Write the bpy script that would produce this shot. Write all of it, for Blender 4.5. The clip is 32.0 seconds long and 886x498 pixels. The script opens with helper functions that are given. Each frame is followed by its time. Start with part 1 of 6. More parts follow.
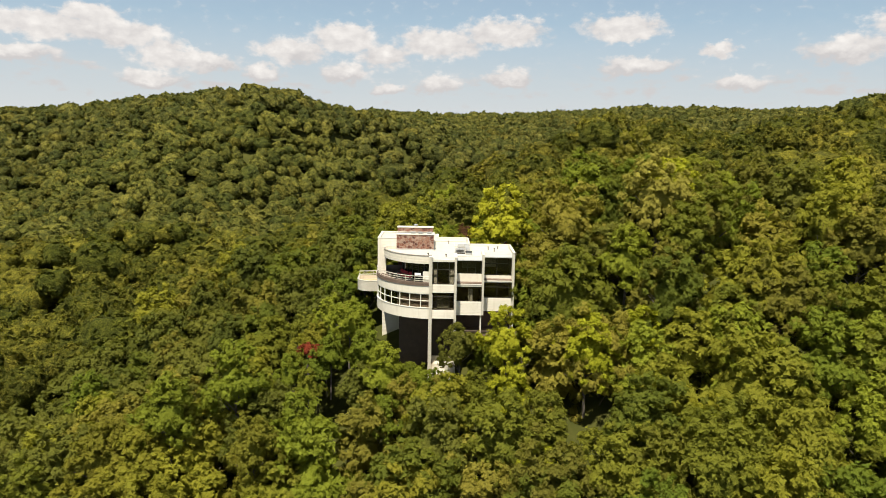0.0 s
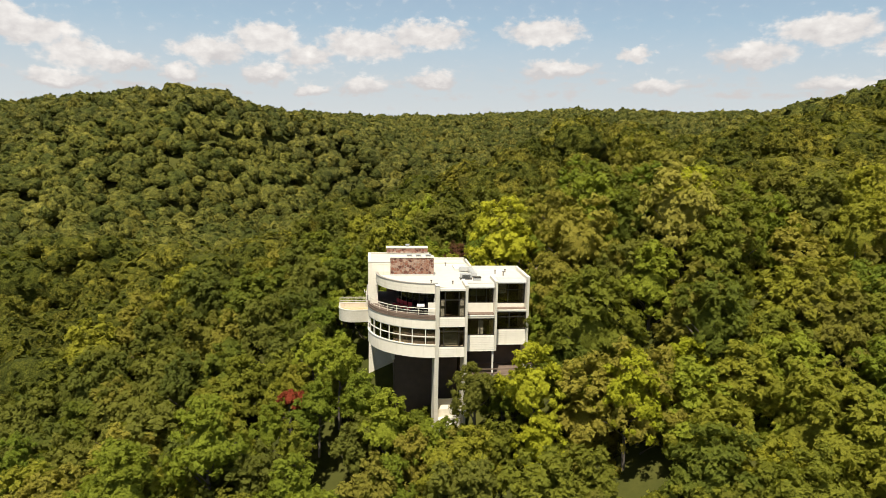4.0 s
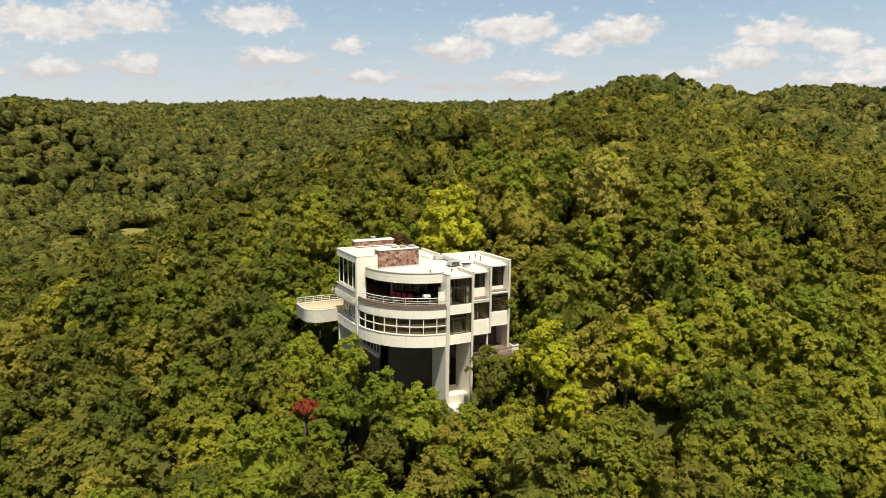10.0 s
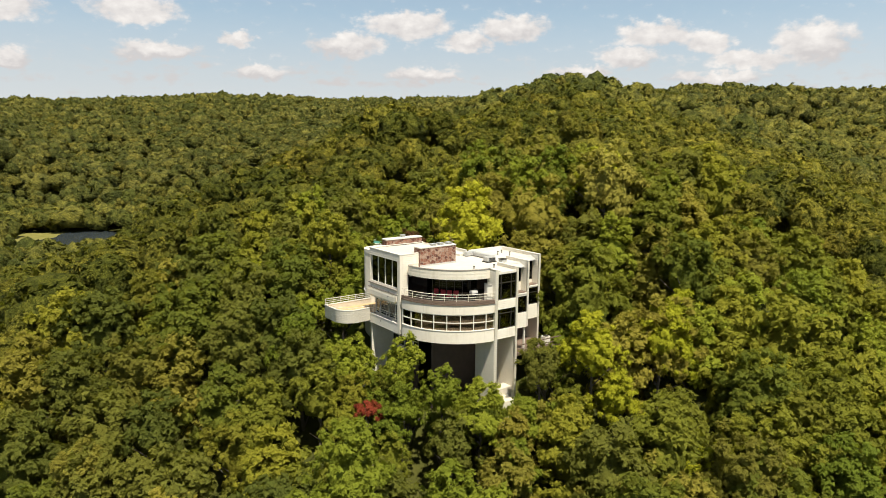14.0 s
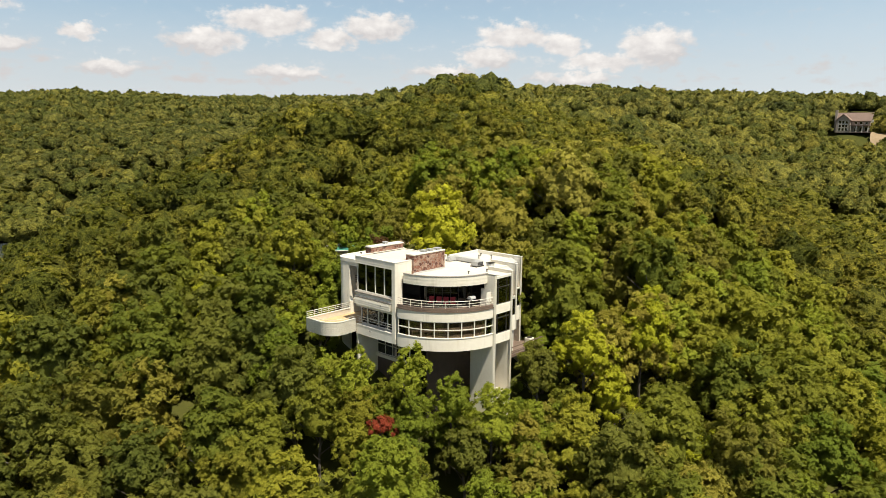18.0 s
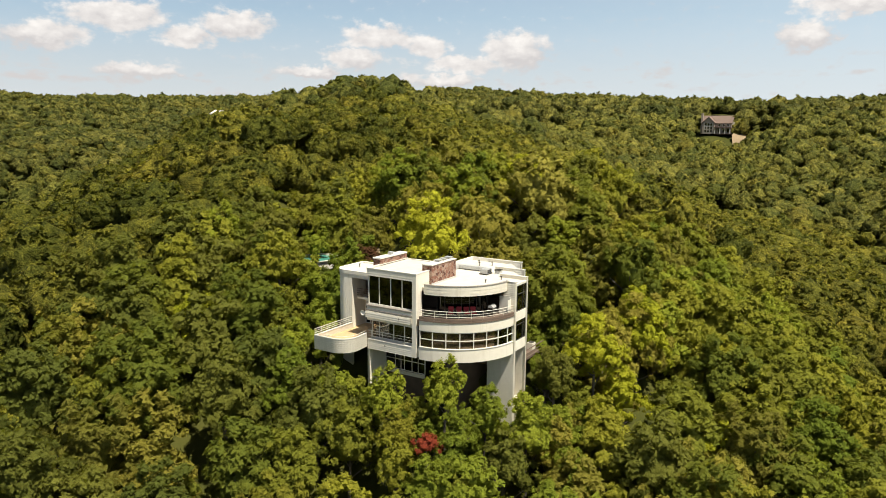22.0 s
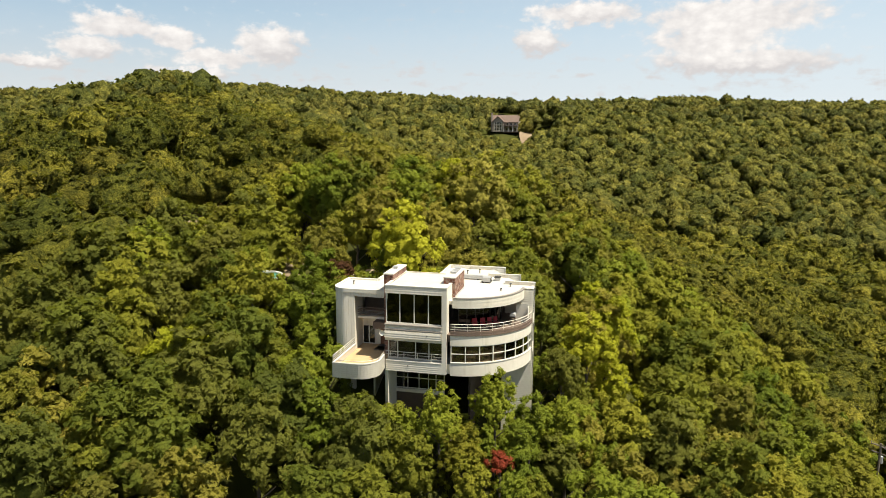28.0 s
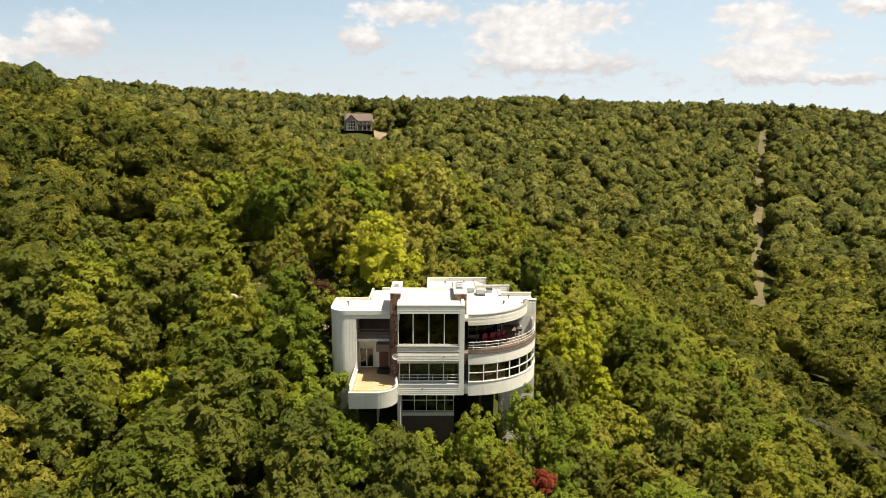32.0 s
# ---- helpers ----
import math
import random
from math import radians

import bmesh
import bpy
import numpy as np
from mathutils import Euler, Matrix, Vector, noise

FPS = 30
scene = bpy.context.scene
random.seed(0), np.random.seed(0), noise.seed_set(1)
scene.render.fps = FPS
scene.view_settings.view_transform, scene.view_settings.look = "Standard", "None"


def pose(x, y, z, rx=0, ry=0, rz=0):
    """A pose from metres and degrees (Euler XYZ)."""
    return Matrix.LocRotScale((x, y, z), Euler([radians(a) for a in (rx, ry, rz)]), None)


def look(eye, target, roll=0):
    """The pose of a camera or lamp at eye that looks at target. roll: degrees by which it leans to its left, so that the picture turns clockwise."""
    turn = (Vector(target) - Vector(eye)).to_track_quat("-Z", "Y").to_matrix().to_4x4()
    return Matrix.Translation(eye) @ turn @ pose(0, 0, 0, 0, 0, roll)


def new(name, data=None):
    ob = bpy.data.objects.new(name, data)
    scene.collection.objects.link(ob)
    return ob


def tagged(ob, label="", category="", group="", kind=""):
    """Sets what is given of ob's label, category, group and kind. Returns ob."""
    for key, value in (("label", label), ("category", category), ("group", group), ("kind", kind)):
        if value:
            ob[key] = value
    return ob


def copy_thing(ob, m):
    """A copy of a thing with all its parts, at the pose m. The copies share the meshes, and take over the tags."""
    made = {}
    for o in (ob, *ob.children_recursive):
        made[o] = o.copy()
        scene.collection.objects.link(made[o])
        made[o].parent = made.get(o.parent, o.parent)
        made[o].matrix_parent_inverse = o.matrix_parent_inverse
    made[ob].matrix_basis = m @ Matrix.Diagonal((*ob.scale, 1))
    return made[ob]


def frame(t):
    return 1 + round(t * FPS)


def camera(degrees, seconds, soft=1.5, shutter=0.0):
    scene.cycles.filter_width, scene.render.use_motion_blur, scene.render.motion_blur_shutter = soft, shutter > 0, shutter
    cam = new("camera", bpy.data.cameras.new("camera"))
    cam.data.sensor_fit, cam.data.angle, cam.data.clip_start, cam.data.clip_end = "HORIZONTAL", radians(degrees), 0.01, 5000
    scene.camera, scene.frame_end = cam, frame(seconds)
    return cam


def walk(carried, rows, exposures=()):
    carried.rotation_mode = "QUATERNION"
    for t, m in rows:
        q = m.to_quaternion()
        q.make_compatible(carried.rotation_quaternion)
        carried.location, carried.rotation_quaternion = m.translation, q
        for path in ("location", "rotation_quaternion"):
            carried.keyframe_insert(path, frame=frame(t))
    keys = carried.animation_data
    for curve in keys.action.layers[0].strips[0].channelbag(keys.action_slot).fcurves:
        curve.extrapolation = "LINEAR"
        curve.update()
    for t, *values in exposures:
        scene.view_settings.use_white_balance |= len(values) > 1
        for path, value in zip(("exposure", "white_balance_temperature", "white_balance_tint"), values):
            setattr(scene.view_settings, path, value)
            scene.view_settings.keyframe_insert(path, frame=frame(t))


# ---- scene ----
cam = camera(64.7, 32.0, soft=0.75)
METRES, EYE, TILT, LEAN, TURN = 130.0, 50.0, 0.0, 0.0, 0.0
ROWS = [
    (0.0, 0.0, 0.0, 0.0, 0.16, -9.2, -1.01),
    (0.5, -0.0056, 0.0153, 0.0005, -0.25, -9.15, -1.03),
    (1.0, -0.0118, 0.03, 0.001, -0.82, -9.11, -1.02),
    (1.5, -0.0189, 0.0439, 0.0013, -1.86, -9.11, -1.01),
    (2.0, -0.0268, 0.0576, 0.0018, -2.71, -9.09, -0.99),
    (2.5, -0.0353, 0.0701, 0.0021, -3.47, -9.04, -1.01),
    (3.0, -0.0439, 0.0813, 0.0026, -4.25, -9.03, -0.99),
    (3.5, -0.0531, 0.0913, 0.0031, -4.93, -8.98, -0.99),
    (5.5, -0.1021, 0.1201, 0.0029, -9.24, -8.97, -1.19),
    (6.0, -0.1184, 0.1247, 0.0027, -10.14, -9.0, -1.2),
    (6.5, -0.1358, 0.1291, 0.0024, -11.11, -9.04, -1.18),
    (7.0, -0.1541, 0.1334, 0.0021, -12.26, -9.05, -1.19),
    (7.5, -0.1733, 0.1375, 0.0019, -13.59, -9.12, -1.13),
    (8.0, -0.193, 0.1411, 0.0016, -15.55, -9.14, -1.07),
    (8.5, -0.2134, 0.1453, 0.0012, -18.29, -9.21, -0.95),
    (9.0, -0.2333, 0.1497, 0.0007, -20.57, -9.29, -0.85),
    (9.5, -0.251, 0.1542, 0.0, -23.67, -9.36, -0.72),
    (10.0, -0.2688, 0.1595, 0.0001, -28.14, -9.49, -0.62),
    (10.5, -0.2856, 0.1661, -0.0, -28.55, -9.56, -0.61),
    (11.0, -0.3004, 0.1731, 0.0, -28.41, -9.61, -0.61),
    (11.5, -0.3138, 0.1803, -0.0, -29.11, -9.66, -0.61),
    (12.0, -0.3262, 0.1877, -0.0001, -30.73, -9.7, -0.6),
    (12.5, -0.3384, 0.1954, -0.0002, -33.61, -9.73, -0.52),
    (13.0, -0.3499, 0.2034, -0.0005, -34.43, -9.7, -0.52),
    (13.5, -0.3607, 0.2115, -0.0003, -35.39, -9.73, -0.51),
    (14.0, -0.3704, 0.2195, -0.0003, -36.6, -9.7, -0.49),
    (14.5, -0.3801, 0.2279, 0.0002, -38.42, -9.72, -0.48),
    (15.0, -0.3893, 0.2365, 0.0005, -40.25, -9.72, -0.46),
    (15.5, -0.3981, 0.2454, 0.0007, -41.61, -9.72, -0.46),
    (17.5, -0.4293, 0.2842, 0.0026, -46.16, -9.71, -0.45),
    (18.0, -0.4371, 0.2946, 0.003, -47.32, -9.72, -0.45),
    (18.5, -0.4444, 0.3054, 0.0034, -48.46, -9.71, -0.46),
    (19.0, -0.4519, 0.3168, 0.0039, -49.58, -9.69, -0.46),
    (19.5, -0.4596, 0.3287, 0.0043, -50.72, -9.67, -0.48),
    (20.0, -0.4672, 0.3411, 0.0048, -51.87, -9.65, -0.47),
    (20.5, -0.475, 0.3539, 0.0053, -53.02, -9.61, -0.47),
    (21.0, -0.4827, 0.3666, 0.0059, -54.23, -9.6, -0.46),
    (21.5, -0.4905, 0.3796, 0.0064, -56.56, -9.55, -0.41),
    (22.0, -0.4982, 0.3936, 0.007, -57.96, -9.57, -0.39),
    (22.5, -0.5055, 0.4076, 0.0077, -59.08, -9.54, -0.39),
    (23.0, -0.5127, 0.4221, 0.0085, -60.34, -9.51, -0.39),
    (23.5, -0.5195, 0.437, 0.0093, -61.61, -9.53, -0.37),
    (24.0, -0.5254, 0.4521, 0.01, -63.13, -9.57, -0.37),
    (24.5, -0.5303, 0.4664, 0.0105, -64.67, -9.58, -0.37),
    (25.0, -0.535, 0.4819, 0.0111, -66.46, -9.59, -0.35),
    (25.5, -0.5394, 0.4978, 0.0116, -68.24, -9.6, -0.33),
    (27.5, -0.5532, 0.5629, 0.0135, -75.34, -9.69, -0.34),
    (28.0, -0.555, 0.5794, 0.0142, -77.07, -9.71, -0.36),
    (28.5, -0.5559, 0.5963, 0.0147, -78.63, -9.74, -0.32),
    (29.0, -0.5559, 0.6128, 0.0156, -79.8, -9.74, -0.34),
    (29.5, -0.5556, 0.6292, 0.0168, -81.08, -9.74, -0.34),
    (30.0, -0.5548, 0.6457, 0.0179, -82.88, -9.76, -0.35),
    (30.5, -0.5535, 0.6624, 0.0192, -85.09, -9.77, -0.37),
    (31.0, -0.5514, 0.6789, 0.0204, -87.18, -9.81, -0.35),
    (31.5, -0.5483, 0.6954, 0.0216, -89.14, -9.84, -0.35),
    (32.0, -0.5443, 0.7118, 0.0229, -90.87, -9.88, -0.35),
]
walk(cam, [(t, pose(0, 0, EYE, TILT, LEAN, TURN) @ pose(METRES * x, METRES * y, METRES * z, 90 + pitch, roll, yaw)) for t, x, y, z, yaw, pitch, roll in ROWS],
     [(0, 0.84), (9, 0.85), (13, 0.87), (23, 0.92), (28, 0.96), (32, 1.00)])

# ---- world and sun ----
SUN_ELEV, SUN_AZ = 65.0, 196.0          # degrees; azimuth clockwise from +y
sun = new("sun", bpy.data.lights.new("sun", "SUN"))
sun.data.energy, sun.data.angle, sun.data.color = 4.1, radians(0.55), (1.0, 0.92, 0.76)
_a, _e = radians(SUN_AZ), radians(SUN_ELEV)
SUN_DIR = Vector((math.sin(_a) * math.cos(_e), math.cos(_a) * math.cos(_e), math.sin(_e)))
sun.matrix_world = look(SUN_DIR * 900, (0, 0, 0))


class Graph:
    """Short hand for building node trees."""

    def __init__(self, tree):
        self.t = tree
        self.t.nodes.clear()

    def n(self, kind, operation=None, use_clamp=None, data_type=None, blend_type=None, interpolation_type=None, **ins):
        node = self.t.nodes.new(kind)
        if operation:
            node.operation = operation
        if use_clamp:
            node.use_clamp = True
        if data_type:
            node.data_type = data_type
        if blend_type:
            node.blend_type = blend_type
        if interpolation_type:
            node.interpolation_type = interpolation_type
        for k, v in ins.items():
            sock = node.inputs[int(k[1:])] if k[0] == "i" and k[1:].isdigit() else node.inputs[k.replace("_", " ")]
            if isinstance(v, bpy.types.NodeSocket):
                self.t.links.new(v, sock)
            else:
                sock.default_value = v
        return node

    def math(self, op, a, b=0.0, c=0.0, clamp=False):
        return self.n("ShaderNodeMath", operation=op, use_clamp=clamp, i0=a, i1=b, i2=c).outputs[0]

    def ramp(self, fac, *stops, mode="LINEAR"):
        r = self.n("ShaderNodeValToRGB", Fac=fac)
        r.color_ramp.interpolation = mode
        e = r.color_ramp.elements
        while len(e) < len(stops):
            e.new(0.5)
        for el, (p, c) in zip(e, stops):
            el.position = p
            el.color = (*c, 1) if len(c) == 3 else c
        return r.outputs[0]

    def mix(self, fac, a, b, blend="MIX"):
        m = self.n("ShaderNodeMix", data_type="RGBA", blend_type=blend)
        for s, v in ((0, fac), (6, a), (7, b)):
            if isinstance(v, bpy.types.NodeSocket):
                self.t.links.new(v, m.inputs[s])
            elif s and len(v) == 3:
                m.inputs[s].default_value = (*v, 1)
            else:
                m.inputs[s].default_value = v
        return m.outputs[2]

    def noise(self, vec, scale, detail=3.0, rough=0.55, out=0):
        return self.n("ShaderNodeTexNoise", Vector=vec, Scale=scale, Detail=detail, Roughness=rough).outputs[out]


# each cumulus: azimuth, elevation, half width, half height, in degrees
CLOUDS_NORTH = [
    (-29.5, 7.1, 4.4, 0.9), (-24.4, 6.9, 3.4, 0.9), (-20.6, 5.3, 2.8, 0.8), (-31.5, 5.2, 3.6, 0.6), (-34.5, 6.0, 2.4, 0.9), (-26.3, 8.0, 2.3, 0.7), (-21.4, 5.7, 1.8, 1.2), 
    (-22.3, 3.8, 2.3, 0.6), (-18.4, 5.1, 2.1, 0.7), (-14.3, 4.5, 1.5, 0.7), (-12.2, 6.3, 2.9, 0.9), (-8.0, 7.3, 2.8, 1.1), (-4.9, 6.2, 2.1, 1.0),
    (-8.0, 4.7, 1.8, 0.8), (-4.5, 3.6, 1.4, 0.4), (-0.5, 7.1, 3.4, 1.1), (4.6, 8.0, 3.3, 1.0), (5.0, 4.6, 1.9, 0.7), (-0.6, 4.0, 1.9, 0.7),
]
CLOUDS_EAST = [
    (13.7, 8.4, 3.0, 1.0), (14.9, 5.5, 2.9, 0.7), (20.7, 6.6, 1.2, 0.6), (22.3, 4.2, 1.9, 0.6),
    (33.7, 8.0, 3.5, 1.0), (29.1, 6.4, 2.7, 0.9), (38.4, 6.8, 1.9, 0.8), (41.9, 7.8, 2.8, 1.0), 
    (35.1, 4.2, 2.8, 0.6), (50.8, 5.6, 2.1, 0.8), (52.9, 7.2, 2.9, 0.9), (56.7, 6.5, 1.9, 0.8), (59.6, 5.2, 2.8, 0.7),
    (63.6, 6.2, 2.6, 1.3), (47.5, 4.5, 2.3, 0.4), (58, 3.9, 2.8, 0.5),
]
CLOUDS_SOUTH = [
    (84.6, 6.8, 1.9, 1.0), (88.0, 8.8, 4.2, 0.8), (98.8, 8.2, 6.4, 1.3), (97.5, 6.7, 4.4, 1.4), (99.5, 5.0, 6.6, 0.9), 
    (114.0, 8.0, 2.7, 1.0), (115.9, 6.5, 3.7, 0.8), (114.6, 5.0, 3.8, 0.9),
    (115.2, 3.9, 3.2, 0.6), (119.6, 3.5, 2.9, 0.4), (121.1, 8.2, 1.9, 0.6), 
]


def clouds_world():
    """A clear sky with a belt of fair-weather cumulus over the hills, and more of them scattered overhead."""
    w = bpy.data.worlds.new("sky")
    scene.world = w
    w.use_nodes = True
    g = Graph(w.node_tree)
    dome = g.n("ShaderNodeTexSky")
    dome.sky_type, dome.sun_disc, dome.sun_elevation, dome.sun_rotation = "NISHITA", False, radians(SUN_ELEV), radians(SUN_AZ)
    dome.air_density, dome.dust_density, dome.ozone_density, dome.altitude = 1.0, 1.0, 1.2, 200.0
    d = g.n("ShaderNodeTexCoord").outputs["Generated"]
    s = g.n("ShaderNodeSeparateXYZ", Vector=d)
    az = g.math("MULTIPLY", g.math("ARCTAN2", s.outputs[0], s.outputs[1]), 57.2958)
    el = g.math("MULTIPLY", g.math("ARCSINE", s.outputs[2]), 57.2958)
    flat = g.n("ShaderNodeCombineXYZ", X=az, Y=g.math("MULTIPLY", el, 1.5), Z=0.0).outputs[0]
    warp = g.n("ShaderNodeVectorMath", operation="MULTIPLY_ADD", i0=g.noise(flat, 0.75, 5.0, 0.6, 1),
               i1=(2.6, 1.5, 0), i2=(-1.3, -0.75, 0)).outputs[0]
    place = g.n("ShaderNodeVectorMath", operation="ADD", i0=g.n("ShaderNodeCombineXYZ", X=az, Y=el, Z=0.0).outputs[0], i1=warp).outputs[0]
    best, side = None, None
    for a, e, wd, ht in CLOUDS_NORTH + CLOUDS_EAST + CLOUDS_SOUTH:
        q = g.n("ShaderNodeVectorMath", operation="MULTIPLY_ADD", i0=place, i1=(0.8 / wd, 0.74 / ht, 0), i2=(-a * 0.8 / wd, -e * 0.74 / ht, 0)).outputs[0]
        v = g.math("SUBTRACT", 1.0, g.n("ShaderNodeVectorMath", operation="LENGTH", i0=q).outputs["Value"])
        best = v if best is None else g.math("SMOOTH_MAX", best, v, 0.12)
        # how high over the cloud's middle: its top is sunlit, its base grey
        hgt = g.math("SUBTRACT", v, g.math("MULTIPLY", g.n("ShaderNodeSeparateXYZ", Vector=q).outputs[1], -0.9))
        side = hgt if side is None else g.math("MAXIMUM", side, hgt)
    up = g.n("ShaderNodeVectorMath", operation="DIVIDE", i0=d, i1=g.n("ShaderNodeCombineXYZ", X=s.outputs[2], Y=s.outputs[2], Z=s.outputs[2]).outputs[0]).outputs[0]
    high = g.math("SUBTRACT", g.noise(up, 1.1, 6.0, 0.6), 0.60)
    high = g.math("SUBTRACT", high, g.math("MULTIPLY", g.math("SUBTRACT", 17.0, el, clamp=True), 3.0))
    # a low belt of small flat clouds towards the horizon
    far_puffs = g.noise(g.n("ShaderNodeCombineXYZ", X=g.math("MULTIPLY", az, 0.42), Y=g.math("MULTIPLY", el, 1.6), Z=3.0).outputs[0], 0.62, 4.0, 0.55)
    belt = g.math("SUBTRACT", 1.0, g.math("MULTIPLY", g.math("ABSOLUTE", g.math("SUBTRACT", el, 4.0)), 0.42), clamp=True)
    belt = g.math("MULTIPLY", g.math("MULTIPLY", g.math("SUBTRACT", far_puffs, 0.46), belt), 1.9)
    best = g.math("SMOOTH_MAX", best, g.math("SUBTRACT", belt, 0.06), 0.06)
    dens = g.math("MAXIMUM", best, g.math("MULTIPLY", high, 3.0))
    fluff = g.math("MULTIPLY", g.math("SUBTRACT", g.noise(flat, 0.9, 3.5, 0.5), 0.5), 0.95)
    thick = g.math("ADD", dens, fluff)
    cover = g.n("ShaderNodeMapRange", interpolation_type="SMOOTHSTEP", i0=thick, i1=0.0, i2=0.46, i3=0.0, i4=0.97).outputs[0]
    veil = g.n("ShaderNodeMapRange", interpolation_type="SMOOTHSTEP", i0=g.math("ADD", dens, g.math("MULTIPLY", fluff, 0.6)), i1=-1.3, i2=0.3, i3=0.0, i4=0.22).outputs[0]
    shape = g.math("ADD", g.math("MULTIPLY", side, 0.42), g.math("MULTIPLY", fluff, 0.8))
    body = g.ramp(shape, (0.05, (8.6, 8.2, 8.1)), (0.36, (11.0, 10.5, 10.1)), (0.74, (14.6, 14.0, 13.2)))
    low = g.ramp(g.math("DIVIDE", el, 16.0, clamp=True), (0.0, (9.4, 9.5, 9.4)), (0.27, (7.4, 8.4, 9.0)), (0.55, (4.6, 6.9, 8.9)), (1.0, (2.8, 5.0, 8.2)))
    base = g.mix(g.n("ShaderNodeMapRange", i0=el, i1=7.0, i2=24.0, i3=0.0, i4=1.0).outputs[0], low, dome.outputs[0])
    base = g.mix(veil, base, (9.8, 10.2, 10.2))
    # thin haze thickens towards the south
    base = g.mix(g.n("ShaderNodeMapRange", interpolation_type="SMOOTHSTEP", i0=az, i1=40.0, i2=125.0, i3=0.0, i4=0.50).outputs[0], base, (10.4, 11.8, 12.6))
    bg = g.n("ShaderNodeBackground", Color=g.mix(cover, base, body), Strength=0.042).outputs[0]
    g.n("ShaderNodeOutputWorld", Surface=bg)


clouds_world()


# ---- materials ----
def material(name):
    m = bpy.data.materials.new(name)
    m.use_nodes = True
    return m, Graph(m.node_tree)


def surface(name, dark, light, scale, rough=0.6, metal=0.0, bump=0.02, stain=None, bump_scale=None, spec=0.5, per_piece=0.0):
    """A surface with grain and slow stains, at real-world size."""
    m, g = material(name)
    pos = g.n("ShaderNodeNewGeometry").outputs["Position"]
    fine = g.noise(pos, scale, 5.0, 0.62)
    slow = g.noise(pos, scale * 0.11, 3.0, 0.55)
    col = g.mix(g.n("ShaderNodeMapRange", i0=g.math("ADD", g.math("MULTIPLY", fine, 0.6), g.math("MULTIPLY", slow, 0.6)), i1=0.35, i2=0.85, i3=0.0, i4=1.0).outputs[0], dark, light)
    if stain:
        streak = g.noise(g.n("ShaderNodeMapping", Vector=pos, Scale=(1.6, 1.6, 0.16)).outputs[0], 1.3, 5.0, 0.6)
        col = g.mix(g.n("ShaderNodeMapRange", i0=streak, i1=0.54, i2=0.78, i3=0.0, i4=0.55).outputs[0], col, stain)
    if per_piece:
        rnd = g.n("ShaderNodeObjectInfo").outputs["Random"]
        col = g.mix(1.0, col, g.ramp(rnd, (0.0, (1 - per_piece,) * 3), (1.0, (1.0,) * 3)), "MULTIPLY")
    b = g.n("ShaderNodeBump", Strength=0.6, Distance=bump, Height=g.noise(pos, bump_scale or scale * 3, 3.0)).outputs[0]
    p = g.n("ShaderNodeBsdfPrincipled", Base_Color=col, Roughness=g.math("ADD", rough - 0.08, g.math("MULTIPLY", fine, 0.16)), Metallic=metal, Normal=b, Specular_IOR_Level=spec).outputs[0]
    g.n("ShaderNodeOutputMaterial", Surface=p)
    return m


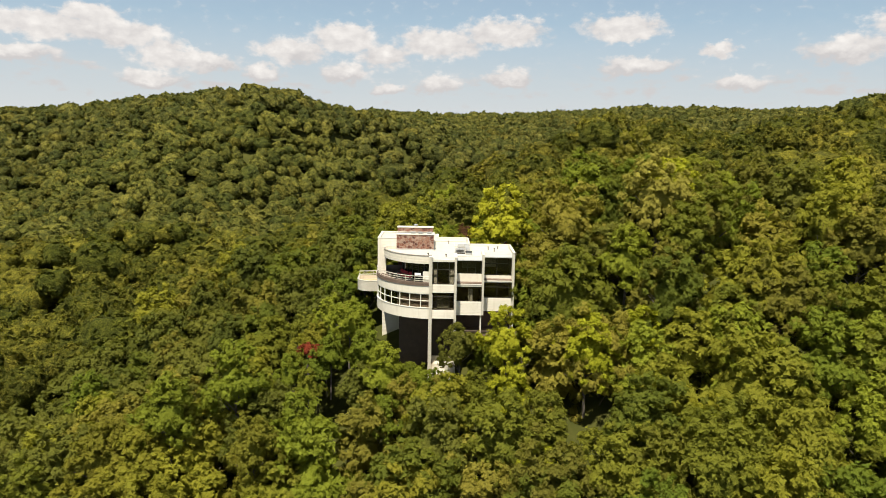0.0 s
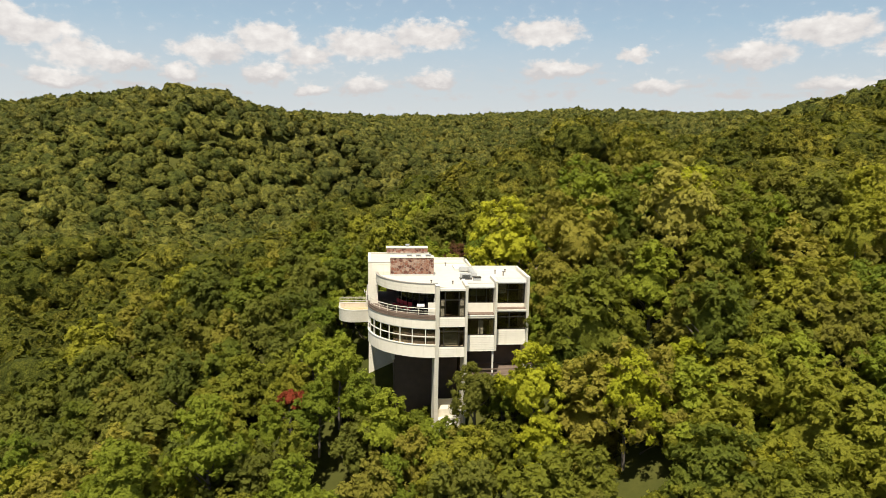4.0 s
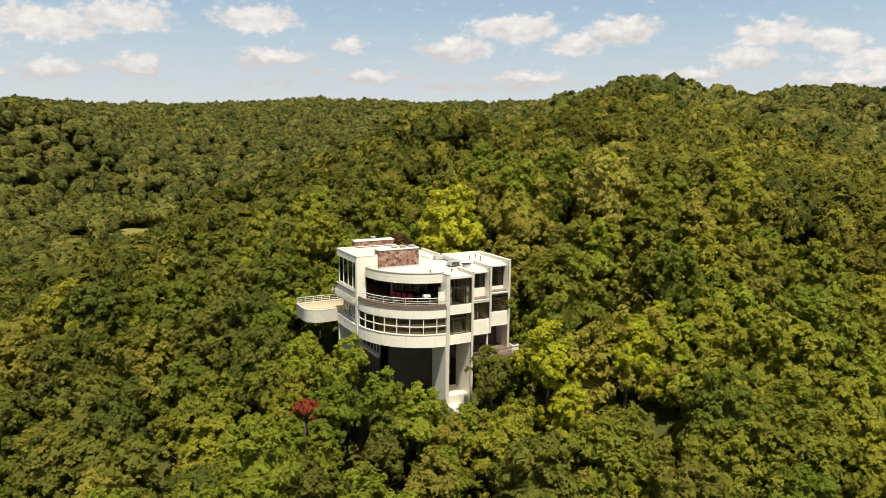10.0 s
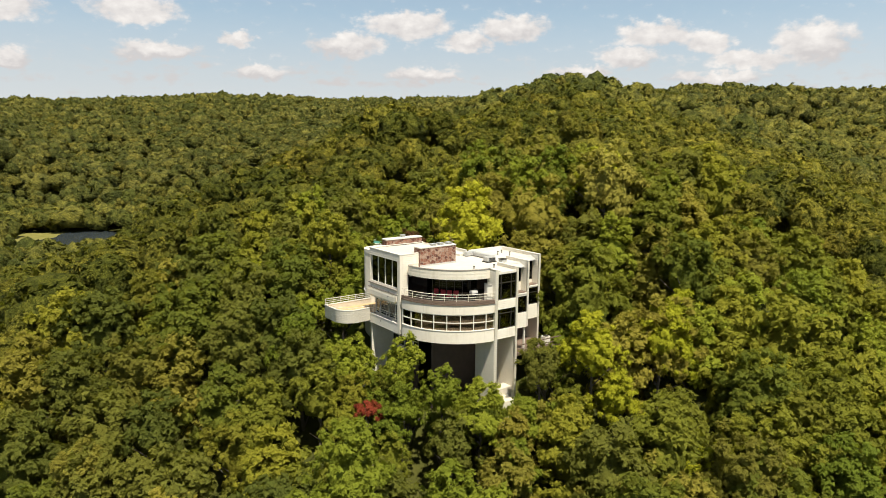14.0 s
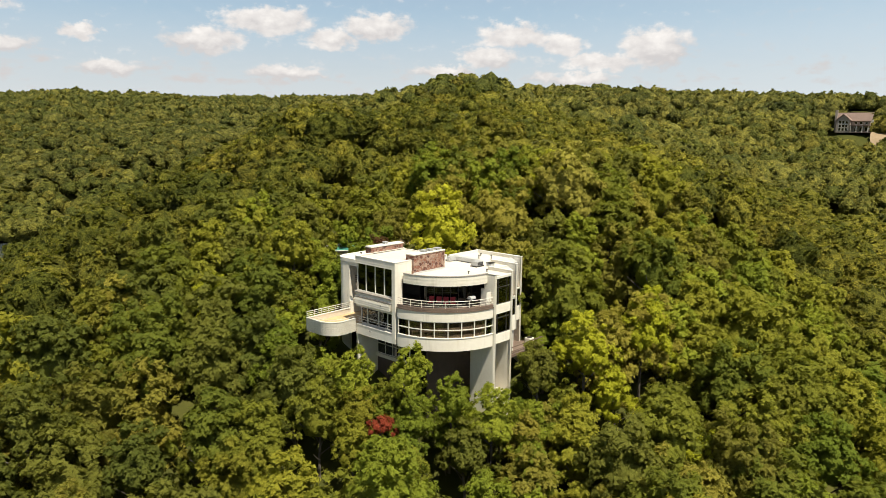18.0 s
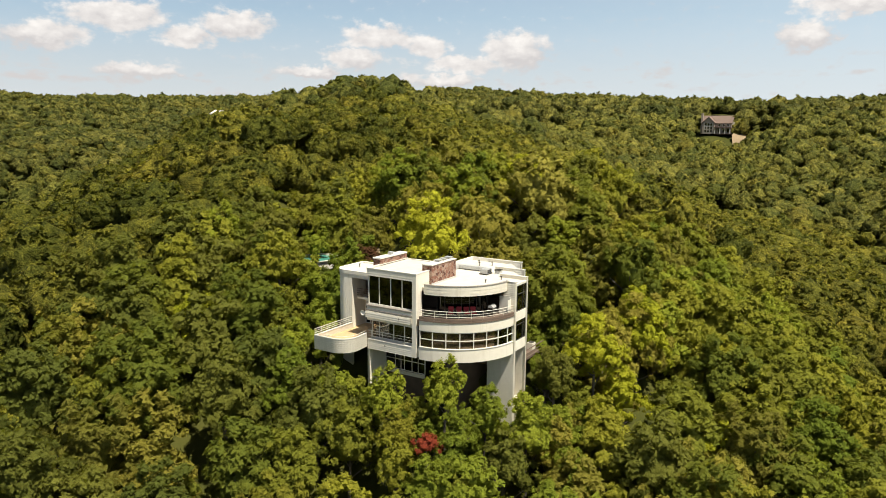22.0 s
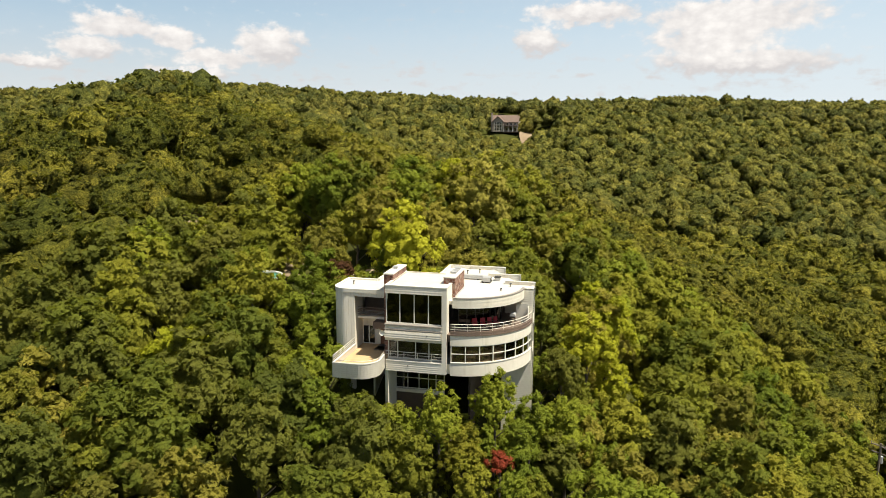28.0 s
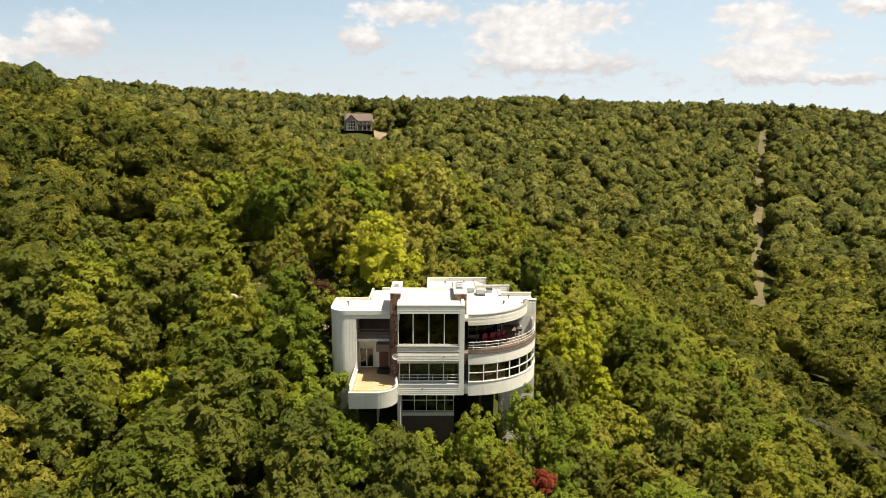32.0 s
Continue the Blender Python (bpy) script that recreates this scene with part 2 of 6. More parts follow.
def foliage(name, dark, light, dry=(0.21, 0.18, 0.026), glow=0.35, patch=0.06, joined=False, fine=6.5, relief_depth=1.3, holes=0.565):
    """Leaves: diffuse with light passing through; hue drifts from tree to tree and from leaf to leaf."""
    m, g = material(name)
    geo = g.n("ShaderNodeNewGeometry")
    pos = geo.outputs["Position"]
    if joined:
        tree = g.n("ShaderNodeAttribute")
        tree.attribute_name = "tint"
        tree = tree.outputs["Fac"]
    else:
        tree = g.n("ShaderNodeObjectInfo").outputs["Random"]
    drift = g.noise(pos, patch, 2.0, 0.5)
    leaf = geo.outputs["Random Per Island"]
    f = g.math("ADD", g.math("MULTIPLY", leaf, 0.38 if joined else 0.2), g.math("ADD", g.math("MULTIPLY", drift, 0.7), g.math("MULTIPLY", tree, 0.95)))
    col = g.mix(g.n("ShaderNodeMapRange", i0=f, i1=0.48, i2=1.48, i3=0.0, i4=1.0).outputs[0], dark, light)
    turn = g.math("FRACT", g.math("MULTIPLY", tree, 7.31))
    col = g.mix(g.n("ShaderNodeMapRange", i0=turn, i1=0.80, i2=1.0, i3=0.0, i4=0.5).outputs[0], col, dry)
    # leaf tone varies; bright tips and shade in hollows are put into the colour
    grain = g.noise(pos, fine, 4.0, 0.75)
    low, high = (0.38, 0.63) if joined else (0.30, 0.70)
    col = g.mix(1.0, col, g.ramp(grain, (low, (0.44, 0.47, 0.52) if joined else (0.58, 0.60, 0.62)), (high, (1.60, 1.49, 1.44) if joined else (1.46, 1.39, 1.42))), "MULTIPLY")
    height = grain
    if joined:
        # whole boughs differ in tone: sunlit clumps and dark gaps put into the colour
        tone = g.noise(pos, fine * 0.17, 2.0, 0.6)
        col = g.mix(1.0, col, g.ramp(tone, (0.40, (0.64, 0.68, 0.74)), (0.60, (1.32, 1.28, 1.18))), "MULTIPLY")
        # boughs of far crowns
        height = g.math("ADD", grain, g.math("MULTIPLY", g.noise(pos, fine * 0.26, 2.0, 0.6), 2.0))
    relief = g.n("ShaderNodeBump", Strength=1.0, Distance=0.55 / fine * relief_depth * (3.8 if joined else 1.0), Height=height).outputs[0]
    dif = g.n("ShaderNodeBsdfPrincipled", Base_Color=col, Roughness=0.7, Specular_IOR_Level=0.10, Normal=relief).outputs[0]
    tr = g.n("ShaderNodeBsdfTranslucent", Color=g.mix(0.5, col, (0.24, 0.26, 0.012)), Normal=relief).outputs[0]
    leafy = g.n("ShaderNodeMixShader", Fac=glow, i1=dif, i2=tr).outputs[0]
    if holes:
        gap = g.math("GREATER_THAN", g.noise(pos, fine * 1.15, 2.0, 0.6), holes)
        leafy = g.n("ShaderNodeMixShader", Fac=gap, i1=leafy, i2=g.n("ShaderNodeBsdfTransparent").outputs[0]).outputs[0]
    g.n("ShaderNodeOutputMaterial", Surface=leafy)
    return m


def siding(name, dark, light, stain, upright=False):
    """Painted boards 0.2 m wide, lapped, with slow stains; lap dirt and lap shadow are in the colour."""
    m, g = material(name)
    pos = g.n("ShaderNodeNewGeometry").outputs["Position"]
    s = g.n("ShaderNodeSeparateXYZ", Vector=pos)
    run = g.math("ADD", g.math("MULTIPLY", s.outputs[0], 1.0), s.outputs[1]) if upright else s.outputs[2]
    lap = g.math("FRACT", g.math("MULTIPLY", run, 3.6 if upright else 5.0))
    fine = g.noise(pos, 3.0, 5.0, 0.62)
    slow = g.noise(pos, 0.35, 3.0)
    col = g.mix(g.n("ShaderNodeMapRange", i0=g.math("ADD", g.math("MULTIPLY", fine, 0.6), g.math("MULTIPLY", slow, 0.6)), i1=0.35, i2=0.85, i3=0.0, i4=1.0).outputs[0], dark, light)
    streak = g.noise(g.n("ShaderNodeMapping", Vector=pos, Scale=(1.6, 1.6, 0.16)).outputs[0], 1.3, 5.0, 0.6)
    col = g.mix(g.n("ShaderNodeMapRange", i0=streak, i1=0.54, i2=0.78, i3=0.0, i4=0.55).outputs[0], col, stain)
    # dark line along each lap: dirt plus the lap's shadow, put into the colour
    col = g.mix(g.math("MULTIPLY", g.math("LESS_THAN", lap, 0.12), 0.5), col, stain)
    b = g.n("ShaderNodeBump", Strength=1.0, Distance=0.03, Height=lap).outputs[0]
    p = g.n("ShaderNodeBsdfPrincipled", Base_Color=col, Roughness=0.55, Normal=b).outputs[0]
    g.n("ShaderNodeOutputMaterial", Surface=p)
    return m


def rubble(name):
    """Irregular red and brown stones in pale mortar."""
    m, g = material(name)
    pos = g.n("ShaderNodeNewGeometry").outputs["Position"]
    v = g.n("ShaderNodeTexVoronoi", Vector=pos, Scale=3.4)
    e = g.n("ShaderNodeTexVoronoi", Vector=pos, Scale=3.4)
    e.feature = "DISTANCE_TO_EDGE"
    tone = g.n("ShaderNodeSeparateColor", Color=v.outputs["Color"])
    col = g.ramp(tone.outputs[0], (0.1, (0.09, 0.025, 0.016)), (0.4, (0.24, 0.085, 0.05)), (0.7, (0.34, 0.17, 0.11)), (0.95, (0.46, 0.33, 0.25)))
    col = g.mix(g.n("ShaderNodeMapRange", i0=g.noise(pos, 14.0, 4.0), i1=0.3, i2=0.7, i3=0.0, i4=0.5).outputs[0], col, (0.10, 0.05, 0.035))
    edge = g.n("ShaderNodeMapRange", i0=e.outputs["Distance"], i1=0.02, i2=0.09, i3=0.0, i4=1.0).outputs[0]
    col = g.mix(edge, (0.30, 0.22, 0.17), col)
    b = g.n("ShaderNodeBump", Strength=1.0, Distance=0.05, Height=edge).outputs[0]
    g.n("ShaderNodeOutputMaterial", Surface=g.n("ShaderNodeBsdfPrincipled", Base_Color=col, Roughness=0.85, Normal=b).outputs[0])
    return m


def glass(name, tint, rough=0.03):
    """Tinted window glass: dark, with sky and trees mirrored in it."""
    m, g = material(name)
    pos = g.n("ShaderNodeNewGeometry").outputs["Position"]
    b = g.n("ShaderNodeBump", Strength=0.08, Distance=0.02, Height=g.noise(pos, 0.7, 1.0)).outputs[0]
    tr = g.n("ShaderNodeBsdfTransparent", Color=(*tint, 1)).outputs[0]
    gl = g.n("ShaderNodeBsdfGlossy", Color=(0.9, 0.95, 0.95, 1), Roughness=rough, Normal=b).outputs[0]
    fr = g.n("ShaderNodeFresnel", IOR=1.5, Normal=b).outputs[0]
    g.n("ShaderNodeOutputMaterial", Surface=g.n("ShaderNodeMixShader", Fac=g.math("MULTIPLY", fr, 1.3, clamp=True), i1=tr, i2=gl).outputs[0])
    return m


WHITE = surface("cream_painted_boards", (0.70, 0.65, 0.54), (0.81, 0.765, 0.66), 3.0, 0.55, stain=(0.56, 0.50, 0.38))
SIDING = siding("cream_lap_boards", (0.70, 0.65, 0.54), (0.81, 0.765, 0.66), (0.56, 0.50, 0.38))
VSIDING = siding("cream_upright_boards", (0.68, 0.645, 0.555), (0.79, 0.755, 0.665), (0.55, 0.50, 0.40), upright=True)
STUCCO = surface("cream_render", (0.69, 0.64, 0.53), (0.80, 0.755, 0.65), 2.2, 0.8, bump=0.01, stain=(0.52, 0.46, 0.35))
ROOF = surface("white_roof_membrane", (0.50, 0.465, 0.395), (0.63, 0.595, 0.52), 1.1, 0.7, bump=0.01)
TRIM = surface("white_trim", (0.64, 0.61, 0.53), (0.74, 0.71, 0.63), 4.0, 0.45, bump=0.003)
BRONZE = surface("dark_bronze_frames", (0.030, 0.026, 0.022), (0.055, 0.048, 0.040), 9.0, 0.4, 0.3, 0.002)
# dark tone stands in for the shade of rooms, soffit and recesses
DARKWALL = surface("shade_dark_interior", (0.065, 0.045, 0.036), (0.13, 0.095, 0.076), 1.5, 0.8, bump=0.01)
DECK = surface("weathered_deck_timber", (0.11, 0.075, 0.055), (0.20, 0.145, 0.11), 6.0, 0.75, bump=0.01)
TAN = surface("tan_deck_boards", (0.46, 0.32, 0.16), (0.60, 0.44, 0.25), 5.0, 0.7, bump=0.006)
STONE = rubble("red_brown_rubble")
MORTAR = surface("pale_mortar", (0.22, 0.17, 0.14), (0.34, 0.28, 0.23), 7.0, 0.9, bump=0.01)
STEEL = surface("galvanised_metal", (0.42, 0.42, 0.41), (0.60, 0.60, 0.58), 5.0, 0.45, 0.35, 0.004)
RAIL = surface("cream_rail_paint", (0.62, 0.57, 0.47), (0.76, 0.71, 0.61), 8.0, 0.45, bump=0.002)
RED = surface("red_cushion", (0.24, 0.015, 0.022), (0.36, 0.035, 0.042), 8.0, 0.8, bump=0.005)
CURTAIN = surface("pale_curtain", (0.50, 0.52, 0.46), (0.66, 0.68, 0.62), 6.0, 0.9, bump=0.01)
COPING = surface("weathered_grey_edge", (0.20, 0.18, 0.15), (0.34, 0.31, 0.27), 5.0, 0.6, bump=0.004)
BLIND = surface("brown_blinds", (0.24, 0.20, 0.165), (0.34, 0.29, 0.25), 4.0, 0.8, bump=0.004)
SHADE = surface("grey_green_curtain", (0.16, 0.18, 0.15), (0.26, 0.28, 0.24), 5.0, 0.9, bump=0.01)
PLUM = surface("dark_brown_render", (0.060, 0.042, 0.034), (0.115, 0.085, 0.068), 1.2, 0.85, bump=0.01)
DOORWOOD = surface("brown_door_timber", (0.09, 0.035, 0.018), (0.17, 0.07, 0.035), 5.0, 0.5, bump=0.004)
MILKY = surface("milky_skylight", (0.62, 0.62, 0.58), (0.74, 0.74, 0.70), 2.0, 0.25, bump=0.002)
GROUND = surface("leaf_litter", (0.034, 0.042, 0.010), (0.082, 0.080, 0.020), 0.5, 0.95, bump=0.15, spec=0.05)
EARTH = surface("bare_clay", (0.20, 0.15, 0.09), (0.34, 0.26, 0.17), 0.6, 0.95, bump=0.05, spec=0.1)
BANK_CLAY = surface("tan_clay", (0.34, 0.25, 0.16), (0.52, 0.41, 0.28), 0.8, 0.95, bump=0.12, stain=(0.22, 0.14, 0.08), spec=0.1)
ROCK = surface("pale_limestone", (0.38, 0.33, 0.26), (0.60, 0.54, 0.45), 1.6, 0.9, bump=0.06, spec=0.15)
POLEWOOD = surface("grey_pole_timber", (0.14, 0.11, 0.085), (0.24, 0.20, 0.16), 3.0, 0.9, bump=0.01)
BARK = surface("grey_bark", (0.06, 0.05, 0.04), (0.16, 0.135, 0.11), 4.0, 0.9, bump=0.04)
WATER = surface("still_water", (0.030, 0.040, 0.045), (0.045, 0.055, 0.06), 0.2, 0.12, bump=0.01)
GLASS = glass("window_glass", (0.64, 0.60, 0.55))
GLASS_DARK = glass("dark_tinted_glass", (0.05, 0.06, 0.055))
PLUMLEAF = foliage("plum_leaves", (0.05, 0.022, 0.012), (0.10, 0.045, 0.022), dry=(0.08, 0.04, 0.02))
MEADOW = surface("valley_grass", (0.13, 0.125, 0.03), (0.24, 0.22, 0.07), 0.25, 0.95, bump=0.1, spec=0.1)
TRACK = surface("worn_grass_track", (0.085, 0.078, 0.032), (0.20, 0.155, 0.08), 0.3, 0.95, bump=0.08, spec=0.1)
BEIGE = surface("beige_siding", (0.25, 0.205, 0.165), (0.35, 0.295, 0.24), 2.0, 0.7, bump=0.01)
TEAL = surface("teal_pool_liner", (0.05, 0.22, 0.17), (0.08, 0.30, 0.24), 0.8, 0.3, bump=0.01)
ORANGE = surface("orange_plastic", (0.55, 0.12, 0.02), (0.70, 0.18, 0.03), 6.0, 0.4, bump=0.002)
SHINGLE = surface("brown_roof_shingles", (0.13, 0.09, 0.07), (0.22, 0.155, 0.125), 2.0, 0.9, bump=0.02)
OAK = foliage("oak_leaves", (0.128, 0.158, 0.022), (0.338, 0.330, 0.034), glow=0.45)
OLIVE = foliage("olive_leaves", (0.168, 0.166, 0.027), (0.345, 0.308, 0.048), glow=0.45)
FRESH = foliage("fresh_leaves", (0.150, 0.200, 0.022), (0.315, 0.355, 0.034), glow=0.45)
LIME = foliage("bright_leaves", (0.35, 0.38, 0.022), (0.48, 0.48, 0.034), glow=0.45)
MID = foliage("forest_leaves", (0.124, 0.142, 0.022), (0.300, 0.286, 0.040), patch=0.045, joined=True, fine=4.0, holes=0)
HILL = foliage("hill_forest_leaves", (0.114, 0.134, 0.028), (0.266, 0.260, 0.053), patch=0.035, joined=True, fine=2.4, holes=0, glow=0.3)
# slightly bluer and greyer than nearer woods: distance haze put into the colour
FAR = foliage("hazed_far_forest_leaves", (0.108, 0.126, 0.030), (0.248, 0.243, 0.056), patch=0.03, joined=True, fine=1.5, holes=0, glow=0.3)
PALE = foliage("pale_leaves", (0.36, 0.35, 0.055), (0.44, 0.41, 0.085))
SUMAC = foliage("red_leaves", (0.20, 0.030, 0.016), (0.30, 0.06, 0.03), dry=(0.2, 0.05, 0.02))
# own dark green; planted thickest to put shade on the north-west slope
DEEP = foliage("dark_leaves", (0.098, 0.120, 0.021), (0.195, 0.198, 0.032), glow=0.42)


# ---- mesh helpers ----
def box(bm, x0, x1, y0, y1, z0, z1, bevel=0.0):
    r = bmesh.ops.create_cube(bm, size=1.0)
    vs = r["verts"]
    for v in vs:
        v.co = Vector((x0 + (v.co.x + 0.5) * (x1 - x0), y0 + (v.co.y + 0.5) * (y1 - y0), z0 + (v.co.z + 0.5) * (z1 - z0)))
    if bevel:
        es = list({e for v in vs for e in v.link_edges})
        bmesh.ops.bevel(bm, geom=es, offset=bevel, segments=2, affect="EDGES")
    return bm


def boxes(*rows, bevel=0.0):
    bm = bmesh.new()
    for r in rows:
        box(bm, *r, bevel=bevel)
    return bm


def arc(bm, cx, cy, r0, r1, a0, a1, z0, z1, n=24):
    """A closed wall along an arc, between two radii."""
    ring = []
    for i in range(n + 1):
        a = radians(a0 + (a1 - a0) * i / n)
        c, s = math.cos(a), math.sin(a)
        ring.append([bm.verts.new((cx + r * c, cy + r * s, z)) for r, z in ((r0, z0), (r1, z0), (r1, z1), (r0, z1))])
    for p, q in zip(ring, ring[1:]):
        for k in range(4):
            bm.faces.new((p[k], q[k], q[(k + 1) % 4], p[(k + 1) % 4]))
    bm.faces.new(ring[0][::-1])
    bm.faces.new(ring[-1])
    bmesh.ops.recalc_face_normals(bm, faces=bm.faces)
    return bm


def slab(bm, outline, z0, z1):
    """A plate with a given outline."""
    lo = [bm.verts.new((x, y, z0)) for x, y in outline]
    hi = [bm.verts.new((x, y, z1)) for x, y in outline]
    bm.faces.new(lo[::-1])
    bm.faces.new(hi)
    for i in range(len(lo)):
        j = (i + 1) % len(lo)
        bm.faces.new((lo[i], lo[j], hi[j], hi[i]))
    bmesh.ops.recalc_face_normals(bm, faces=bm.faces)
    return bm


def tube(bm, pts, r, n=8):
    """A round bar along points."""
    pts = [Vector(p) for p in pts]
    rings = []
    for i, p in enumerate(pts):
        d = (pts[min(i + 1, len(pts) - 1)] - pts[max(i - 1, 0)]).normalized()
        u = d.cross(Vector((0, 0, 1)) if abs(d.z) < 0.9 else Vector((1, 0, 0))).normalized()
        v = d.cross(u)
        rr = r[i] if isinstance(r, (list, tuple)) else r
        rings.append([bm.verts.new(p + (u * math.cos(k * math.tau / n) + v * math.sin(k * math.tau / n)) * rr) for k in range(n)])
    for a, b in zip(rings, rings[1:]):
        for k in range(n):
            bm.faces.new((a[k], a[(k + 1) % n], b[(k + 1) % n], b[k]))
    bm.faces.new(rings[0][::-1])
    bm.faces.new(rings[-1])
    return bm


def arcpts(cx, cy, r, a0, a1, z, n=24):
    return [(cx + r * math.cos(radians(a0 + (a1 - a0) * i / n)), cy + r * math.sin(radians(a0 + (a1 - a0) * i / n)), z) for i in range(n + 1)]


def finish(bm, name, mat, smooth=None):
    me = bpy.data.meshes.new(name)
    bm.to_mesh(me)
    bm.free()
    me.materials.append(mat)
    if smooth:
        me.shade_smooth()
    return me


def world_of(ob):
    v = Vector()
    while ob:
        v += ob.location
        ob = ob.parent
    return v


def part(name, bm, mat, parent, label="", smooth=False):
    """One mesh object under a thing or a part; the mesh is given in world coordinates."""
    ob = new(name, finish(bm, name, mat, smooth))
    ob.parent = parent
    ob.location = -world_of(parent)
    if label:
        ob["label"] = label
    return ob


def thing(name, base, label, category, group="", kind=""):
    ob = new(name)
    ob.empty_display_size = 0.3
    ob.location = base
    return tagged(ob, label, category, group, kind)


def solid(name, bm, mat, label, category, group="", kind="", smooth=False):
    """A thing of one mesh, given in world coordinates."""
    return tagged(new(name, finish(bm, name, mat, smooth)), label, category, group, kind)



def each(name, rows, mat, parent, label=""):
    """One part for each of several boxes."""
    for r in rows:
        part(name, boxes(r), mat, parent, label)


# ---- the land ----
# crest lines of the hills: x, y, height of the woods' top; then the side slope and the roundness of the crest
NOSE = ([(-70, 64, 5), (-45, 79, 13), (-22, 87, 20.2), (-6, 92, 25), (8, 99, 36.3), (27, 103, 45)], 0.79, 6)
SHOULDER = ([(30, 108, 50.5), (10, 112, 45.8), (-18, 115, 31.5), (-45, 121, 23.7), (-85, 128, 11)], 0.71, 9)
SPUR = ([(50, 128, 45.4), (65, 141, 52.2), (120, 190, 60.5), (190, 250, 75), (260, 330, 66), (420, 480, 72)], 0.35, 13)
WEST_HILL = ([(-403, 500, 58.6), (-261, 565, 72), (-143, 531, 84.8), (-75, 579, 69.4), (-20, 769, 74)], 0.56, 45)
BACK_RIDGE = ([(-700, 850, 70), (-196, 881, 78), (57, 876, 77), (237, 842, 88.4), (379, 759, 85), (498, 540, 86)], 0.22, 60)
EAST_RIDGE = ([(519, 560, 77.6), (517, 403, 90.6), (451, 160, 74.6), (488, -52, 74.7), (458, -200, 69), (350, -330, 45)], 0.27, 40)
NEAR_EAST = ([(303, 262, 62), (262, 111, 36.5), (247, 19, 22), (207, -63, 7.6)], 0.34, 30)
FRONT = ([(-60, 62, 14), (-40, 70, 17), (-23, 75, 20), (-8, 70, 17), (6, 70, 18), (18, 74, 24), (34, 84, 33), (48, 96, 48.5), (80, 60, 19.3)], 0.63, 6)
NORTH_FLANK = ([(-22, 130, 33), (0, 140, 43), (40, 160, 54), (85, 235, 54.7), (130, 250, 54)], 0.52, 8)
FAR_SPUR = ([(200, 521, 47.7), (199, 623, 56), (234, 709, 69.4), (307, 816, 78.6)], 0.23, 25)
VALE = ([(-13, 206, 22), (10, 215, 27), (45, 228, 34)], 1.0, 3)
KNOLL = ([(-130, 190, 18), (-78, 202, 24), (-64, 206, 21)], 0.6, 8)
TREE = 11.0


def crest(x, y, line):
    """Height of the woods over one hill, at arrays of places."""
    pts, k, w = line
    best = np.full(np.shape(x), -1e9)
    for (ax, ay, az), (bx, by, bz) in zip(pts, pts[1:]):
        dx, dy = bx - ax, by - ay
        u = np.clip(((x - ax) * dx + (y - ay) * dy) / (dx * dx + dy * dy), 0, 1)
        d = np.hypot(x - ax - u * dx, y - ay - u * dy)
        best = np.maximum(best, az + (bz - az) * u - k * (np.sqrt(d * d + w * w) - w))
    return best


BANK, ALONG, TOWARDS = (-31.0, 366.0), (0.49, 0.872), (0.872, -0.49)     # far bank of the river: a point, its direction, the way to the water


def valley(x, y):
    """Places along the river: distance along the bank and out over the water."""
    px, py = np.asarray(x, float) - BANK[0], np.asarray(y, float) - BANK[1]
    return px * ALONG[0] + py * ALONG[1], px * TOWARDS[0] + py * TOWARDS[1]


def canopy(x, y):
    x, y = np.asarray(x, float), np.asarray(y, float)
    acc = np.exp(np.full(np.shape(x), 6.0) / 2.5)
    for line in (FRONT, KNOLL, VALE, NOSE, SHOULDER, NORTH_FLANK, SPUR, FAR_SPUR, WEST_HILL, BACK_RIDGE, EAST_RIDGE, NEAR_EAST):
        acc = acc + np.exp(np.clip(crest(x, y, line), -50, 200) / 2.5)
    h = 2.5 * np.log(acc)
    h = h + 1.2 * np.sin(x * 0.043 + 1.3 * np.sin(y * 0.021)) * np.sin(y * 0.038 + 0.7)
    # low flats along the river
    u, v = valley(x, y)
    out = np.maximum(np.maximum(-30 - u, u - 85), np.maximum(-20 - v, v - 95))
    w = np.clip(out / 90, 0, 1)
    w = w * w * (3 - 2 * w)
    h = h * w + np.minimum(h, 6.0) * (1 - w)
    # the slope below the far house is kept low
    w = np.exp(-((x - 362) / 42) ** 4 - ((y - 134) / 27) ** 4)
    h = h - w * np.maximum(h - 43, 0)
    # hollow along the power line
    return h - 10.0 * np.exp(-((x - 34) / 29) ** 2 - ((y - 27) / 20) ** 2)


def north_shade(x, y):
    """1 on the north-west side of the spur, whose shade is put in as darker leaf colours; 0 on the sunny side."""
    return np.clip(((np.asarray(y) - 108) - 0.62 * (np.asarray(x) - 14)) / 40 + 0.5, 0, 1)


def line_distance(x, y, pts):
    """Distance to a polyline."""
    x, y = np.asarray(x, float), np.asarray(y, float)
    best = np.full(np.shape(x), 1e9)
    for (ax, ay), (bx, by) in zip(pts, pts[1:]):
        dx, dy = bx - ax, by - ay
        u = np.clip(((x - ax) * dx + (y - ay) * dy) / (dx * dx + dy * dy), 0, 1)
        best = np.minimum(best, np.hypot(x - ax - u * dx, y - ay - u * dy))
    return best


CUT = [(120, 0), (180, -28), (270, -68), (420, -138)]
DRIVE = [(16, 115), (20, 119), (27, 131), (34, 142), (52, 150)]
WIRES = [(19.8, 40.2), (-13.8, 17.4)]
YARD = (10.0, 114.5, 31.7)


